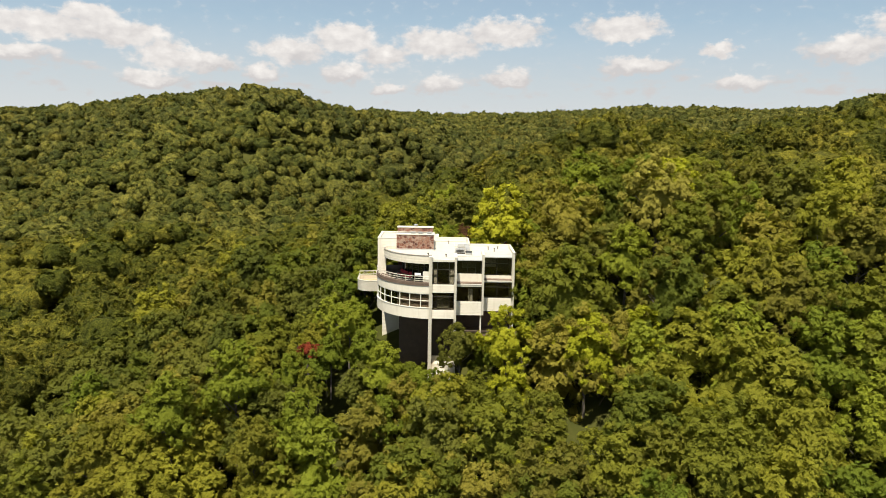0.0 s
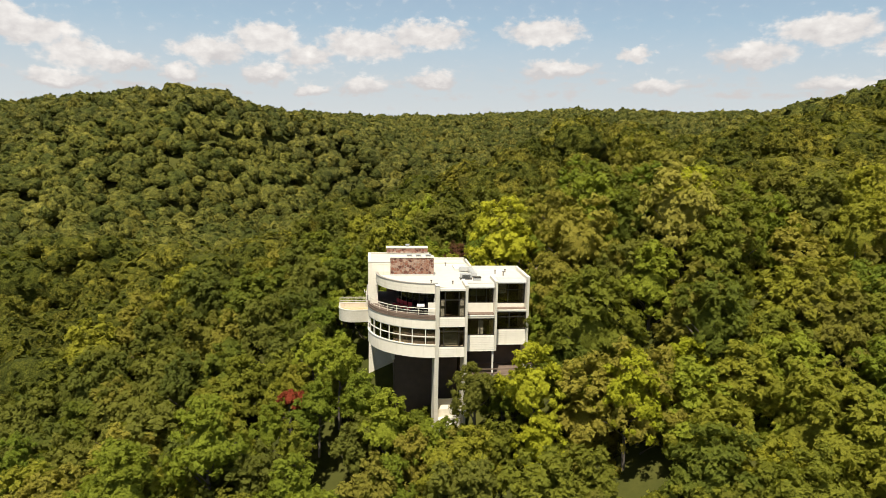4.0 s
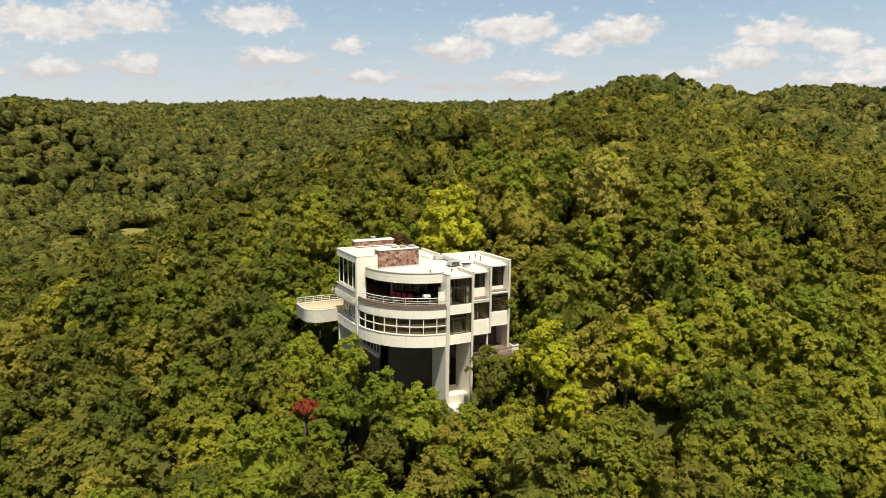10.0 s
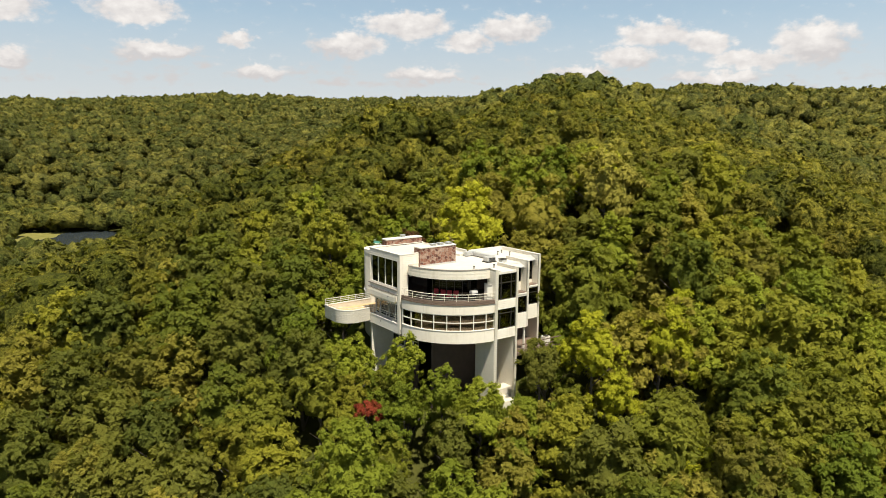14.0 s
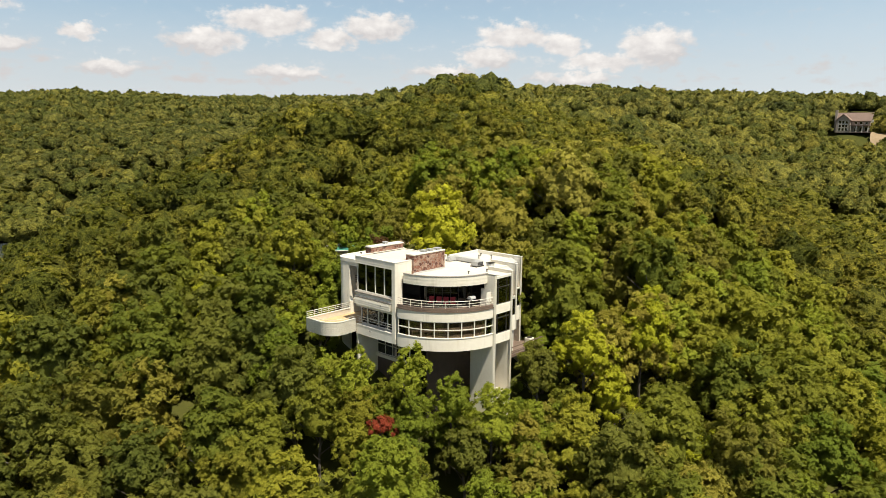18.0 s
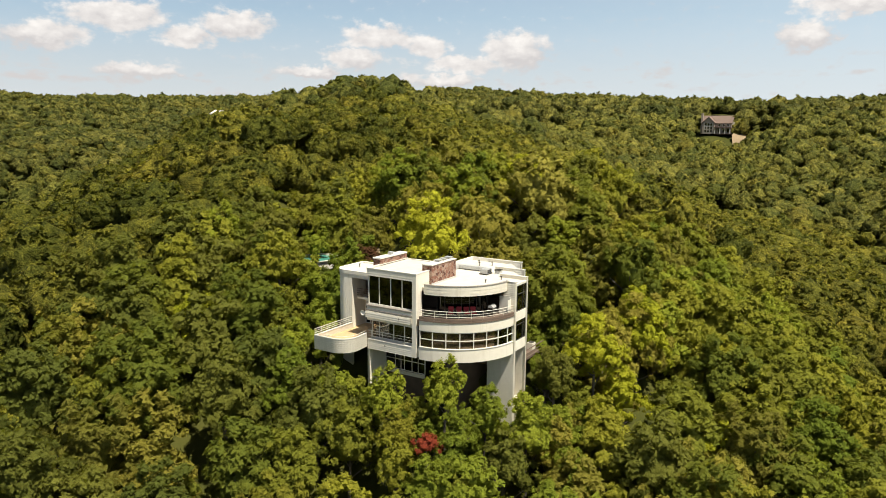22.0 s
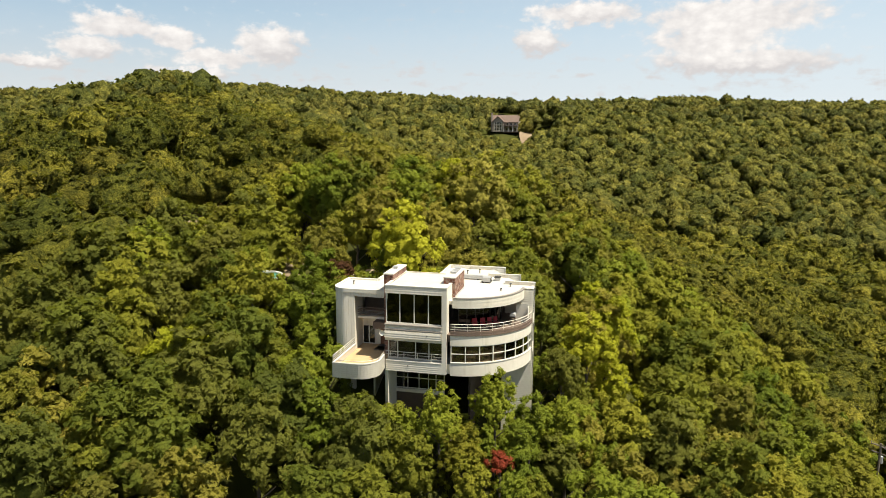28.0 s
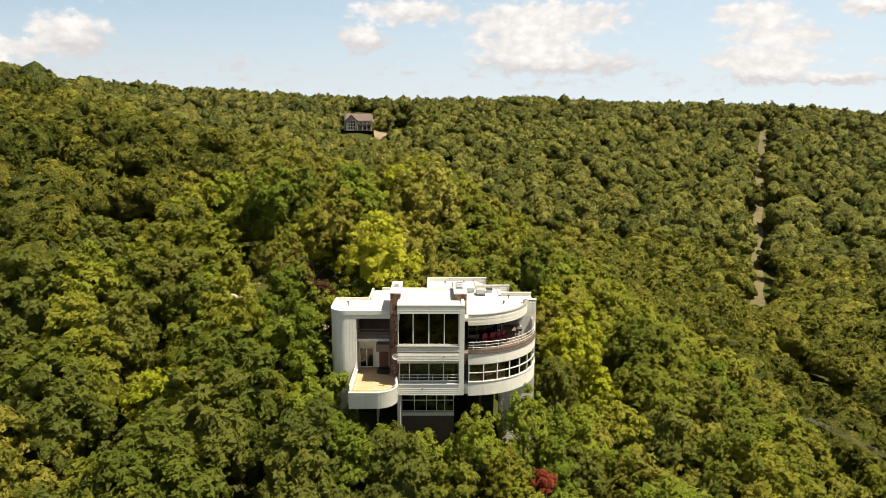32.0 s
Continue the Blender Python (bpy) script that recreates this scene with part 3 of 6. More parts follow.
def ground_at(x, y):
    """The soil lies a tree's height under the woods' top; flat along the river and in the yard behind the house."""
    z = canopy(x, y) - TREE
    w = np.clip((np.hypot(x - 405, y - 141) - 13) / 14, 0, 1)
    z = z * w + 50.3 * (1 - w)
    w = np.clip((np.hypot((x - YARD[0]) / 1.3, y - YARD[1]) - 5.5) / 7, 0, 1)
    return z * w + YARD[2] * (1 - w)


def build_ground():
    """One sheet to the horizon: fine near the house, coarse far off."""
    g = np.concatenate([-np.geomspace(4200, 1300, 6), np.linspace(-1250, -310, 64), np.linspace(-300, 300, 121), np.linspace(310, 1250, 64), np.geomspace(1300, 4200, 6)])
    X, Y = np.meshgrid(g + 20.0, g + 110.0, indexing="ij")
    Z = ground_at(X, Y)
    far = np.clip((np.hypot(X - 50, Y - 200) - 1000) / 500, 0, 1)
    Z = Z * (1 - far) + 20.0 * far
    n = len(g)
    v = np.stack([X, Y, Z], -1).reshape(-1, 3)
    i = (np.arange(n - 1)[:, None] * n + np.arange(n - 1)[None]).ravel()
    f = np.stack([i, i + n, i + n + 1, i + 1], -1)
    me = bpy.data.meshes.new("ground")
    me.from_pydata(v.tolist(), [], f.tolist())
    me.materials.append(GROUND)
    me.shade_smooth()
    return tagged(new("ground", me), "leaf-strewn forest floor over steep hills", "ground", kind="structure")


ground = build_ground()


# ---- trees ----
def mesh_from(name, v, f, mats, index=None, smooth=False):
    me = bpy.data.meshes.new(name)
    nv, nf, k = len(v), len(f), f.shape[1]
    me.vertices.add(nv)
    me.vertices.foreach_set("co", np.ascontiguousarray(v, np.float32).ravel())
    me.loops.add(nf * k)
    me.loops.foreach_set("vertex_index", np.ascontiguousarray(f, np.int32).ravel())
    me.polygons.add(nf)
    me.polygons.foreach_set("loop_start", np.arange(0, nf * k, k, dtype=np.int32))
    me.polygons.foreach_set("loop_total", np.full(nf, k, np.int32))
    for m in mats:
        me.materials.append(m)
    if index is not None:
        me.polygons.foreach_set("material_index", np.ascontiguousarray(index, np.int32))
    me.update(calc_edges=True)
    if smooth:
        me.shade_smooth()
    return me


def lumps(rng, count, rx, rz, tall=0.0):
    """Centres and radii of the leaf clumps of one crown: several uneven boughs, each a heap of clumps, with gaps between."""
    boughs = []
    for k in range(7):
        a = k * 2.4 + rng.uniform(-0.5, 0.5)
        u = k / 6
        boughs.append((0.62 * rx * math.sin(0.25 + 1.45 * u) * math.cos(a), 0.62 * rx * math.sin(0.25 + 1.45 * u) * math.sin(a),
                       rz * (0.62 - 0.95 * u + rng.uniform(-0.16, 0.16)) + tall * (1 - u), rng.uniform(0.42, 0.66) * rx))
    c = []
    for i in range(count):
        bx, by, bz, br = boughs[i % 7]
        z = rng.uniform(-0.55, 1.0)
        a = rng.uniform(0, math.tau)
        r = math.sqrt(1 - z * z)
        k = br * rng.uniform(0.70, 1.08)
        c.append((bx + k * r * math.cos(a), by + k * r * math.sin(a), bz + k * z * 1.05, rng.uniform(0.55, 1.25)))
    return np.array(c)


def unit(a):
    return a / np.maximum(np.linalg.norm(a, axis=-1, keepdims=True), 1e-6)


def cards(rng, centres, outward, per, spread, size, loose=0.5, uneven=0.2, lift=0.1):
    """Small leaf sprays over every clump, turned outward and up; each shades as part of its rounded clump."""
    share = centres[:, 3] ** 2
    count = np.maximum(2, np.round(per * share / share.mean()).astype(int))
    n = int(count.sum())
    c = np.repeat(centres, count, 0)
    o = np.repeat(outward, count, 0)
    d = unit(rng.normal(size=(n, 3))) + o * 0.55
    d[:, 2] += 0.25
    d = unit(d)
    p = c[:, :3] + d * spread * c[:, 3:4] * rng.uniform(0.62, 1.12, (n, 1))
    nrm = d * 0.7 + o * 0.3 + rng.normal(scale=loose, size=(n, 3))
    nrm[:, 2] += 0.3
    nrm = unit(nrm)
    round_ = d * 0.5 + o * 0.75 + rng.normal(scale=uneven, size=(n, 3))
    round_[:, 2] += lift
    nrm = np.where((nrm * round_).sum(1, keepdims=True) < 0, -nrm, nrm)
    t = unit(np.cross(nrm, rng.normal(size=(n, 3))))
    b = np.cross(nrm, t)
    s = size * rng.uniform(0.6, 1.3, (n, 1))
    v = np.stack([p - t * s * 0.5 - b * s * 0.35, p + t * s * 0.5 - b * s * 0.35, p + b * s * 0.62], 1).reshape(-1, 3)
    return v, np.arange(3 * n, dtype=np.int32).reshape(-1, 3), np.repeat(unit(round_), 3, 0)


def core(rx, rz, k=0.74, rng=None, sub=2):
    bm = bmesh.new()
    bmesh.ops.create_icosphere(bm, subdivisions=sub, radius=1.0)
    v = np.array([q.co[:] for q in bm.verts])
    f = np.array([[q.index for q in fc.verts] for fc in bm.faces], np.int32)
    bm.free()
    v = v * (1 + (rng.uniform(-0.14, 0.12, (len(v), 1)) if rng is not None else 0))
    v[:, 2] = np.where(v[:, 2] < 0, v[:, 2] * 0.5, v[:, 2])
    return v * np.array([rx * k, rx * k, rz * k]), f


def puffs(rng, centres, k):
    """The dense inside of every clump: a small uneven lump of eight faces."""
    o = np.array([(1, 0, 0), (0, 1, 0), (-1, 0, 0), (0, -1, 0), (0, 0, 1), (0, 0, -0.8)], float)
    f = np.array([(0, 1, 4), (1, 2, 4), (2, 3, 4), (3, 0, 4), (1, 0, 5), (2, 1, 5), (3, 2, 5), (0, 3, 5)], np.int32)
    n = len(centres)
    a = rng.uniform(0, math.tau, n)[:, None]
    x, y = o[:, 0] * np.cos(a) - o[:, 1] * np.sin(a), o[:, 0] * np.sin(a) + o[:, 1] * np.cos(a)
    v = np.stack([x, y, np.repeat(o[None, :, 2], n, 0)], -1) * rng.uniform(0.8, 1.2, (n, 6, 1))
    v = v * (k * centres[:, 3])[:, None, None] + centres[:, None, :3]
    f = f[None] + (np.arange(n) * 6)[:, None, None]
    return v.reshape(-1, 3), f.reshape(-1, 3).astype(np.int32), np.zeros((6 * n, 3))


def crown_mesh(name, seed, rx, rz, mat, clumps=150, per=22, spread=0.62, size=0.41, tall=0.0):
    rng = np.random.default_rng(seed)
    c = lumps(random.Random(seed), clumps, rx, rz, tall)
    out = c[:, :3] / np.maximum(np.linalg.norm(c[:, :3], axis=1, keepdims=True), 0.3)
    v, f, n = cards(rng, c, out, per, spread, size, 0.5, 0.25, 0.42)
    pv, pf, pn = puffs(rng, c, spread * 0.8)
    cv, cf = core(rx, rz, 0.6, rng, 1)
    vv = np.concatenate([v, pv, cv])
    me = mesh_from(name, vv, np.concatenate([f, pf + len(v), cf + len(v) + len(pv)]), [mat], smooth=True)
    me.normals_split_custom_set_from_vertices(np.concatenate([n, pn, np.zeros((len(cv), 3))]).tolist())
    return me


def trunk_mesh(name, seed, height, rx):
    """A tapered trunk with limbs that reach into the crown; the crown's middle is at the origin."""
    rng = random.Random(seed)
    bm = bmesh.new()
    lean = rng.uniform(-0.5, 0.5)
    tube(bm, [(0, 0, -height), (0.1, 0, -height * 0.55), (lean * 0.6, 0.2, -height * 0.2), (lean, 0.1, rx * 0.4)], [0.26, 0.20, 0.16, 0.05], 7)
    for k in range(5):
        a = k * 1.3 + rng.uniform(-0.4, 0.4)
        z = -height * (0.42 - 0.07 * k)
        r = rx * rng.uniform(0.6, 0.85)
        tube(bm, [(lean * 0.3, 0.1, z), (r * 0.5 * math.cos(a), r * 0.5 * math.sin(a), z + 1.2), (r * math.cos(a), r * math.sin(a), z + 2.4)], [0.10, 0.07, 0.03], 5)
    return finish(bm, name, BARK)


def tree_kind(seed, rx, rz, mat, label, category="tree", **kw):
    root = new("tree", trunk_mesh("trunk", seed, TREE, rx))
    crown = new("crown", crown_mesh("crown", seed, rx, rz, mat, **kw))
    crown.parent = root
    tagged(root, label, category, "trees of the wooded slope")
    return root


KINDS = [
    tree_kind(11, 4.0, 4.8, OAK, "broad green oak with a dense domed crown"),
    tree_kind(12, 3.5, 5.2, OAK, "green oak with a tall uneven crown"),
    tree_kind(13, 4.3, 4.6, OLIVE, "wide olive-green oak on the wooded slope"),
    tree_kind(14, 3.1, 4.4, OAK, "small green forest tree with a rounded crown"),
    tree_kind(15, 3.9, 4.8, DEEP, "dark green forest tree with a dense crown"),
    tree_kind(16, 3.7, 4.8, LIME, "bright yellow-green tree in full leaf"),
    tree_kind(17, 3.2, 5.4, OLIVE, "tall green hickory with a ragged crown", tall=0.6),
    tree_kind(18, 4.1, 4.8, OAK, "leafy green maple on the wooded slope"),
    tree_kind(19, 3.8, 5.0, FRESH, "fresh green tree with a full crown"),
    tree_kind(28, 3.5, 5.2, DEEP, "dark green hickory with a tall crown", tall=0.4),
    tree_kind(27, 3.4, 5.0, FRESH, "light green ash with an open crown", tall=0.4),
]
RARE = {
    "pale": tree_kind(21, 4.6, 4.6, PALE, "pale yellowing tree taller than its neighbours", clumps=150),
    "red": tree_kind(22, 2.0, 1.8, SUMAC, "red-leaved sumac between green trees", "shrub", clumps=34, per=40, size=0.30, spread=0.5),
    "lime": tree_kind(23, 4.0, 4.6, LIME, "bright lime-green tree beside the house", clumps=150),
    "shrub": tree_kind(25, 2.2, 2.0, FRESH, "leafy green shrub close to the house", "shrub", clumps=36, per=40, spread=0.6, size=0.36),
    "plum": tree_kind(26, 2.2, 2.4, PLUMLEAF, "purple-brown plum shrub behind the house", "shrub", clumps=36, per=40, spread=0.6, size=0.34),
    "oak": KINDS[0], "fresh": KINDS[8], "olive": KINDS[2], "slim": KINDS[10],
    "bush": tree_kind(24, 3.4, 3.4, DEEP, "dark blue-green tree below the house"),
}
TOPS = {}
for root in KINDS + list(RARE.values()):
    zs = np.array([q.co.z for q in root.children[0].data.vertices])
    TOPS[root] = float(np.percentile(zs, 99.3))
used = set()


def plant(root, x, y, top=None, scale=1.0, sink=0.0):
    """Stands a copy of a tree on the soil; its top follows the woods' height unless given."""
    z = (float(ground_at(x, y)) + TREE + random.uniform(-2.0, 1.4) if top is None else top) - TOPS[root] * scale
    m = pose(x, y, z, 0, 0, random.uniform(0, 360))
    m = m @ Matrix.Diagonal((scale, scale, scale, 1))
    if root not in used:
        used.add(root)
        root.matrix_basis = m
        return root
    ob = copy_thing(root, Matrix())
    ob.matrix_basis = m
    return ob


# trees that stand out, each at its own place
PLACED = [
    ("plum", 3.2, 105.0, 36.8, 0.9),
    ("pale", 28.6, 93.6, 48.4, 1.25), ("olive", 33.0, 112.5, 51.2, 1.75), ("lime", 8.4, 98.6, 43.2, 1.12), ("red", -16.3, 83.0, 24.6, 0.62), ("slim", -14.9, 81.4, 24.2, 0.5), ("fresh", -18.4, 81.8, 23.6, 0.55), ("oak", -17.8, 85.2, 24.6, 0.55), ("fresh", -15.6, 80.0, 22.4, 0.5), ("slim", -14.4, 84.6, 24.8, 0.45),
    ("lime", 7.2, 76.3, 31.2, 0.82), ("lime", 16.0, 74.0, 31.4, 0.85), ("bush", 2.3, 78.8, 28.4, 0.70),
    ("slim", -11.5, 84.2, 30.0, 0.60), ("slim", -9.0, 81.2, 27.2, 0.60), ("fresh", -3.6, 79.2, 23.6, 0.42), ("fresh", -0.7, 78.8, 23.0, 0.36), ("fresh", -13.4, 81.6, 26.2, 0.5), ("slim", -14.6, 88.8, 29.3, 0.58), ("oak", -16.0, 86.4, 26.4, 0.5), ("oak", -11.4, 87.2, 25.6, 0.5), ("slim", -5.0, 79.6, 22.6, 0.4), ("fresh", -6.8, 77.8, 26.2, 0.75), ("oak", -5.2, 111.8, 39.2, 0.85), ("oak", -3.0, 115.6, 38.6, 0.6), ("fresh", -2.2, 76.2, 23.8, 0.62), ("slim", 1.2, 75.4, 23.0, 0.6), ("oak", -17.4, 91.0, 26.2, 0.8),
    ("oak", 14.2, 87.6, 36.2, 0.80), ("olive", 14.6, 94.6, 38.0, 0.85), ("oak", 12.9, 82.2, 30.0, 0.62), ("lime", 22.5, 76.0, 31.6, 0.75),
    ("fresh", -1.8, 105.6, 34.4, 0.6), ("olive", 11.0, 110.4, 40.4, 0.8), ("oak", 16.4, 107.6, 42.6, 0.9), ("fresh", 2.0, 104.6, 35.2, 0.42), ("oak", 30.5, 126.5, 45.0, 1.05), ("olive", 37.5, 124.5, 46.4, 1.05), ("oak", 24.5, 127.0, 43.8, 1.0), ("oak", -10.5, 107.6, 31.2, 0.75), ("fresh", -16.4, 99.6, 28.8, 0.8), ("oak", -5.2, 110.0, 32.6, 0.55), ("fresh", -14.4, 94.2, 26.8, 0.55),
    ("oak", 19.6, 80.2, 28.6, 0.7), ("fresh", 13.6, 78.8, 26.6, 0.5), ("oak", 18.6, 84.6, 31.4, 0.75), ("fresh", -6.2, 73.2, 21.6, 0.65), ("oak", 0.8, 71.6, 20.6, 0.62), ("fresh", -22.8, 74.6, 27.2, 0.95), ("fresh", -29.0, 70.6, 24.6, 0.85), ("fresh", -15.4, 71.6, 22.6, 0.85), ("oak", -19.0, 67.4, 21.6, 0.7),
    ("lime", 10.0, 63.0, 20.6, 0.8), ("lime", 27.0, 66.0, 25.0, 0.8), ("fresh", -44.0, 84.0, 20.0, 0.8), ("lime", 1.5, 64.0, 18.6, 0.7),
]
rows_placed = []
for kind, x, y, top, s in PLACED:
    plant(RARE[kind], x, y, top, s)
    rows_placed.append((x, y, (3.6 if s > 1 else 2.3) * s))


# shrubs fill the strip round the walls
for x, y, top, sc in ((-9.5, 86.2, 22.6, 1.0), (-10.6, 89.5, 23.6, 1.0), (-11.2, 93.0, 24.2, 1.0), (-8.0, 82.6, 21.4, 0.9), (-4.6, 80.6, 21.0, 1.1), (1.6, 80.4, 21.2, 0.9), (5.6, 81.2, 25.2, 1.0), (8.0, 82.0, 25.0, 0.9),
                      (11.2, 84.6, 27.5, 1.1), (11.6, 89.6, 30.6, 1.1), (12.4, 92.2, 32.2, 1.2), (12.0, 94.6, 33.0, 1.1), (12.4, 86.6, 28.6, 1.1), (11.8, 97.0, 34.0, 1.2), (8.4, 99.0, 34.6, 1.2), (5.6, 101.8, 35.0, 1.0), (-8.2, 102.6, 29.6, 1.1), (-13.8, 94.6, 26.2, 1.1), (-14.4, 102.4, 28.6, 1.1),
                      (-11.6, 103.6, 29.6, 1.0), (-5.5, 104.6, 31.5, 1.0), (12.6, 101.5, 38.0, 1.1), (-2.4, 84.2, 20.6, 0.9), (-4.5, 83.4, 21.0, 0.9), (11.0, 79.4, 27.0, 1.1), (-12.0, 98.0, 25.8, 1.0), (-0.6, 111.6, 34.6, 1.0), (1.6, 103.2, 35.0, 1.0), (2.4, 106.4, 35.6, 1.0), (7.5, 109.4, 36.6, 1.0), (0.4, 105.2, 34.4, 1.0), (-2.6, 107.8, 33.6, 1.0), (-0.2, 116.4, 35.0, 1.0), (-0.8, 114.0, 34.8, 0.9), (4.4, 110.2, 34.6, 0.8), (9.4, 118.6, 36.2, 1.0)):
    z = top - 1.9 * sc
    m = pose(x, y, z, 0, 0, 40 * x + 15 * y) @ Matrix.Diagonal((sc, sc, sc, 1))
    shrub = RARE["shrub"]
    if shrub in used:
        shrub = copy_thing(shrub, Matrix())
    used.add(RARE["shrub"])
    shrub.matrix_basis = m


def clear_of(x, y):
    """No tree grows in the house, on the terrace, the drive or the pool yard."""
    if -11.5 < x < 11.5 and 79.0 < y < 104.5:
        return False
    if -15.5 < x < -5 and 93.0 < y < 103:
        return False
    if math.hypot(x - 8.4, y - 118) < 5.0 or math.hypot(x - 12, y - 114) < 5.0 or math.hypot((x - 8.5) / 1.5, y - 105.5) < 3.2:
        return False
    u, v = valley(x, y)
    if -12 < u < 78 and -17 < v < 82 or float(line_distance(x, y, CUT)) < 5.8 or float(line_distance(x, y, DRIVE)) < 1.0:
        return False
    if math.hypot(x - 403, y - 141) < 11.5 or math.hypot((x - 396) / 1.2, y - 122) < 6.5 or math.hypot(x - 330, y - 514) < 8 or math.hypot(x - 43, y - 112.5) < 3.2:
        return False
    if float(line_distance(x, y, WIRES)) < 4.2 or math.hypot(x - 24, y - 35) < 6.5 or math.hypot(x - 14.5, y - 43.5) < 5.2:
        return False
    return all(math.hypot(x - a, y - b) > r for a, b, r in rows_placed)


def scatter(rng, x0, x1, y0, y1, gap, keep):
    """Jittered rows of places."""
    out = []
    nx, ny = int((x1 - x0) / gap), int((y1 - y0) / (gap * 0.87))
    for j in range(ny):
        for i in range(nx):
            x = x0 + (i + 0.5 * (j % 2) + rng.uniform(-0.42, 0.42)) * gap
            y = y0 + (j * 0.87 + rng.uniform(-0.42, 0.42)) * gap
            if keep(x, y):
                out.append((x, y))
    return out


def near_zone(x, y):
    return math.hypot((x + 2) / 58.0, (y - 84) / 50.0) < 1.0


rng = random.Random(5)
spots = [p for p in scatter(rng, -70, 70, 30, 140, 6.1, near_zone) if clear_of(*p)]
rng.shuffle(spots)
# tree kinds for each side; darker leaves put the slope's shade into colour
sunny = [9, 8, 9, 8, 4, 2.0, 8, 9, 7, 4, 6]
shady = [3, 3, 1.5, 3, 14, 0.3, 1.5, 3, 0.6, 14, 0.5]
for x, y in spots:
    limit = 21.6 + 0.38 * max(0.0, math.hypot(x + 2, y - 86) - 6)
    high = float(canopy(x, y)) + rng.uniform(-2.4, 1.4)
    k = float(north_shade(x, y))
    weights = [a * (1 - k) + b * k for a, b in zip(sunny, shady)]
    if math.hypot(x, y - 109) < 9:
        limit = 34.0
    if (y < 93 and x < 12 or math.hypot(x, y - 109) < 9) and high > limit:
        plant(rng.choices(KINDS, weights)[0], x, y, limit, rng.uniform(0.6, 0.85))
    else:
        plant(rng.choices(KINDS, weights)[0], x, y, high, rng.uniform(0.95, 1.45))


def forest(name, seed, places, templates, mat, label, scale=(0.98, 0.32), size=1.0):
    """Woods too many to count, joined: every tree a turned and scaled copy of a template crown."""
    rng = np.random.default_rng(seed)
    places = np.array(places)
    n = len(places)
    which = rng.integers(0, len(templates), n)
    ang = rng.uniform(0, math.tau, n)
    sc = np.clip(scale[0] * np.exp(rng.normal(scale=scale[1], size=n)), 0.6, 1.65)
    wide = rng.uniform(0.85, 1.2, n)
    z = canopy(places[:, 0], places[:, 1]) - 5.8 * np.minimum(sc, 1.4) * size + rng.normal(scale=1.1, size=n)
    sc = sc * size
    vs, fs, ts, ns, base = [], [], [], [], 0
    # lower tint on the north-west side: the slope's shade in the leaf colour
    tint = rng.random(n) - 0.18 * north_shade(places[:, 0], places[:, 1])
    for k, (tv, tf, tn) in enumerate(templates):
        idx = np.nonzero(which == k)[0]
        if not len(idx):
            continue
        c, s = np.cos(ang[idx])[:, None], np.sin(ang[idx])[:, None]
        x = (tv[:, 0] * c - tv[:, 1] * s) * (sc * wide)[idx][:, None] + places[idx, 0][:, None]
        y = (tv[:, 0] * s + tv[:, 1] * c) * sc[idx][:, None] + places[idx, 1][:, None]
        zz = tv[:, 2][None] * sc[idx][:, None] + z[idx][:, None]
        vs.append(np.stack([x, y, zz], -1).reshape(-1, 3))
        ns.append(np.stack([tn[:, 0] * c - tn[:, 1] * s, tn[:, 0] * s + tn[:, 1] * c, np.repeat(tn[None, :, 2], len(idx), 0)], -1).reshape(-1, 3))
        ts.append(np.repeat(tint[idx], len(tv)))
        fs.append((tf[None] + (np.arange(len(idx)) * len(tv))[:, None, None] + base).reshape(-1, tf.shape[1]))
        base += len(idx) * len(tv)
    me = mesh_from(name, np.concatenate(vs), np.concatenate(fs), [mat], smooth=True)
    me.normals_split_custom_set_from_vertices(np.concatenate(ns).tolist())
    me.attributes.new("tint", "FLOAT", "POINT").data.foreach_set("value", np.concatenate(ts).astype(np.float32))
    return tagged(new(name, me), label, "forest", kind="stuff")


def billow(rng, rx, rz, segs, rings, lobes):
    """An uneven crown heaped up of rounded lobes."""
    k = np.arange(lobes)
    el = np.arcsin(np.clip(0.98 - 1.15 * (k + 0.5) / lobes + rng.uniform(-0.1, 0.1, lobes), -0.2, 1))
    az = k * 2.39996 + rng.uniform(-0.35, 0.35, lobes)
    c = np.stack([np.cos(el) * np.cos(az), np.cos(el) * np.sin(az), np.sin(el)], -1) * rng.uniform(0.5, 0.76, (lobes, 1))
    r = rng.uniform(0.26, 0.44, lobes) * (12 / lobes) ** 0.3

    def reach(d):
        along_ = c @ d
        inside = r ** 2 - ((c ** 2).sum(1) - along_ ** 2)
        far_ = np.where(inside > 0, along_ + np.sqrt(np.maximum(inside, 0)), 0)
        return max(0.52, float(far_.max())) * rng.uniform(0.97, 1.03)

    v = [(0.0, 0.0, rz * reach(np.array([0, 0, 1.0])))]
    for j in range(1, rings + 1):
        e = math.pi / 2 - j * (math.pi / 2 + 0.45) / rings
        for i in range(segs):
            a = (i + 0.5 * (j % 2)) * math.tau / segs
            d = np.array([math.cos(e) * math.cos(a), math.cos(e) * math.sin(a), math.sin(e)])
            q = d * reach(d)
            v.append((q[0] * rx, q[1] * rx, q[2] * rz))
    f = [(0, 1 + i, 1 + (i + 1) % segs) for i in range(segs)]
    for j in range(rings - 1):
        p, q = 1 + j * segs, 1 + (j + 1) * segs
        for i in range(segs):
            i2 = (i + 1) % segs
            f += [(p + i, q + i, p + i2), (p + i2, q + i, q + i2)] if j % 2 == 0 else [(p + i, q + i, q + i2), (p + i, q + i2, p + i2)]
    return np.array(v), np.array(f, np.int32)


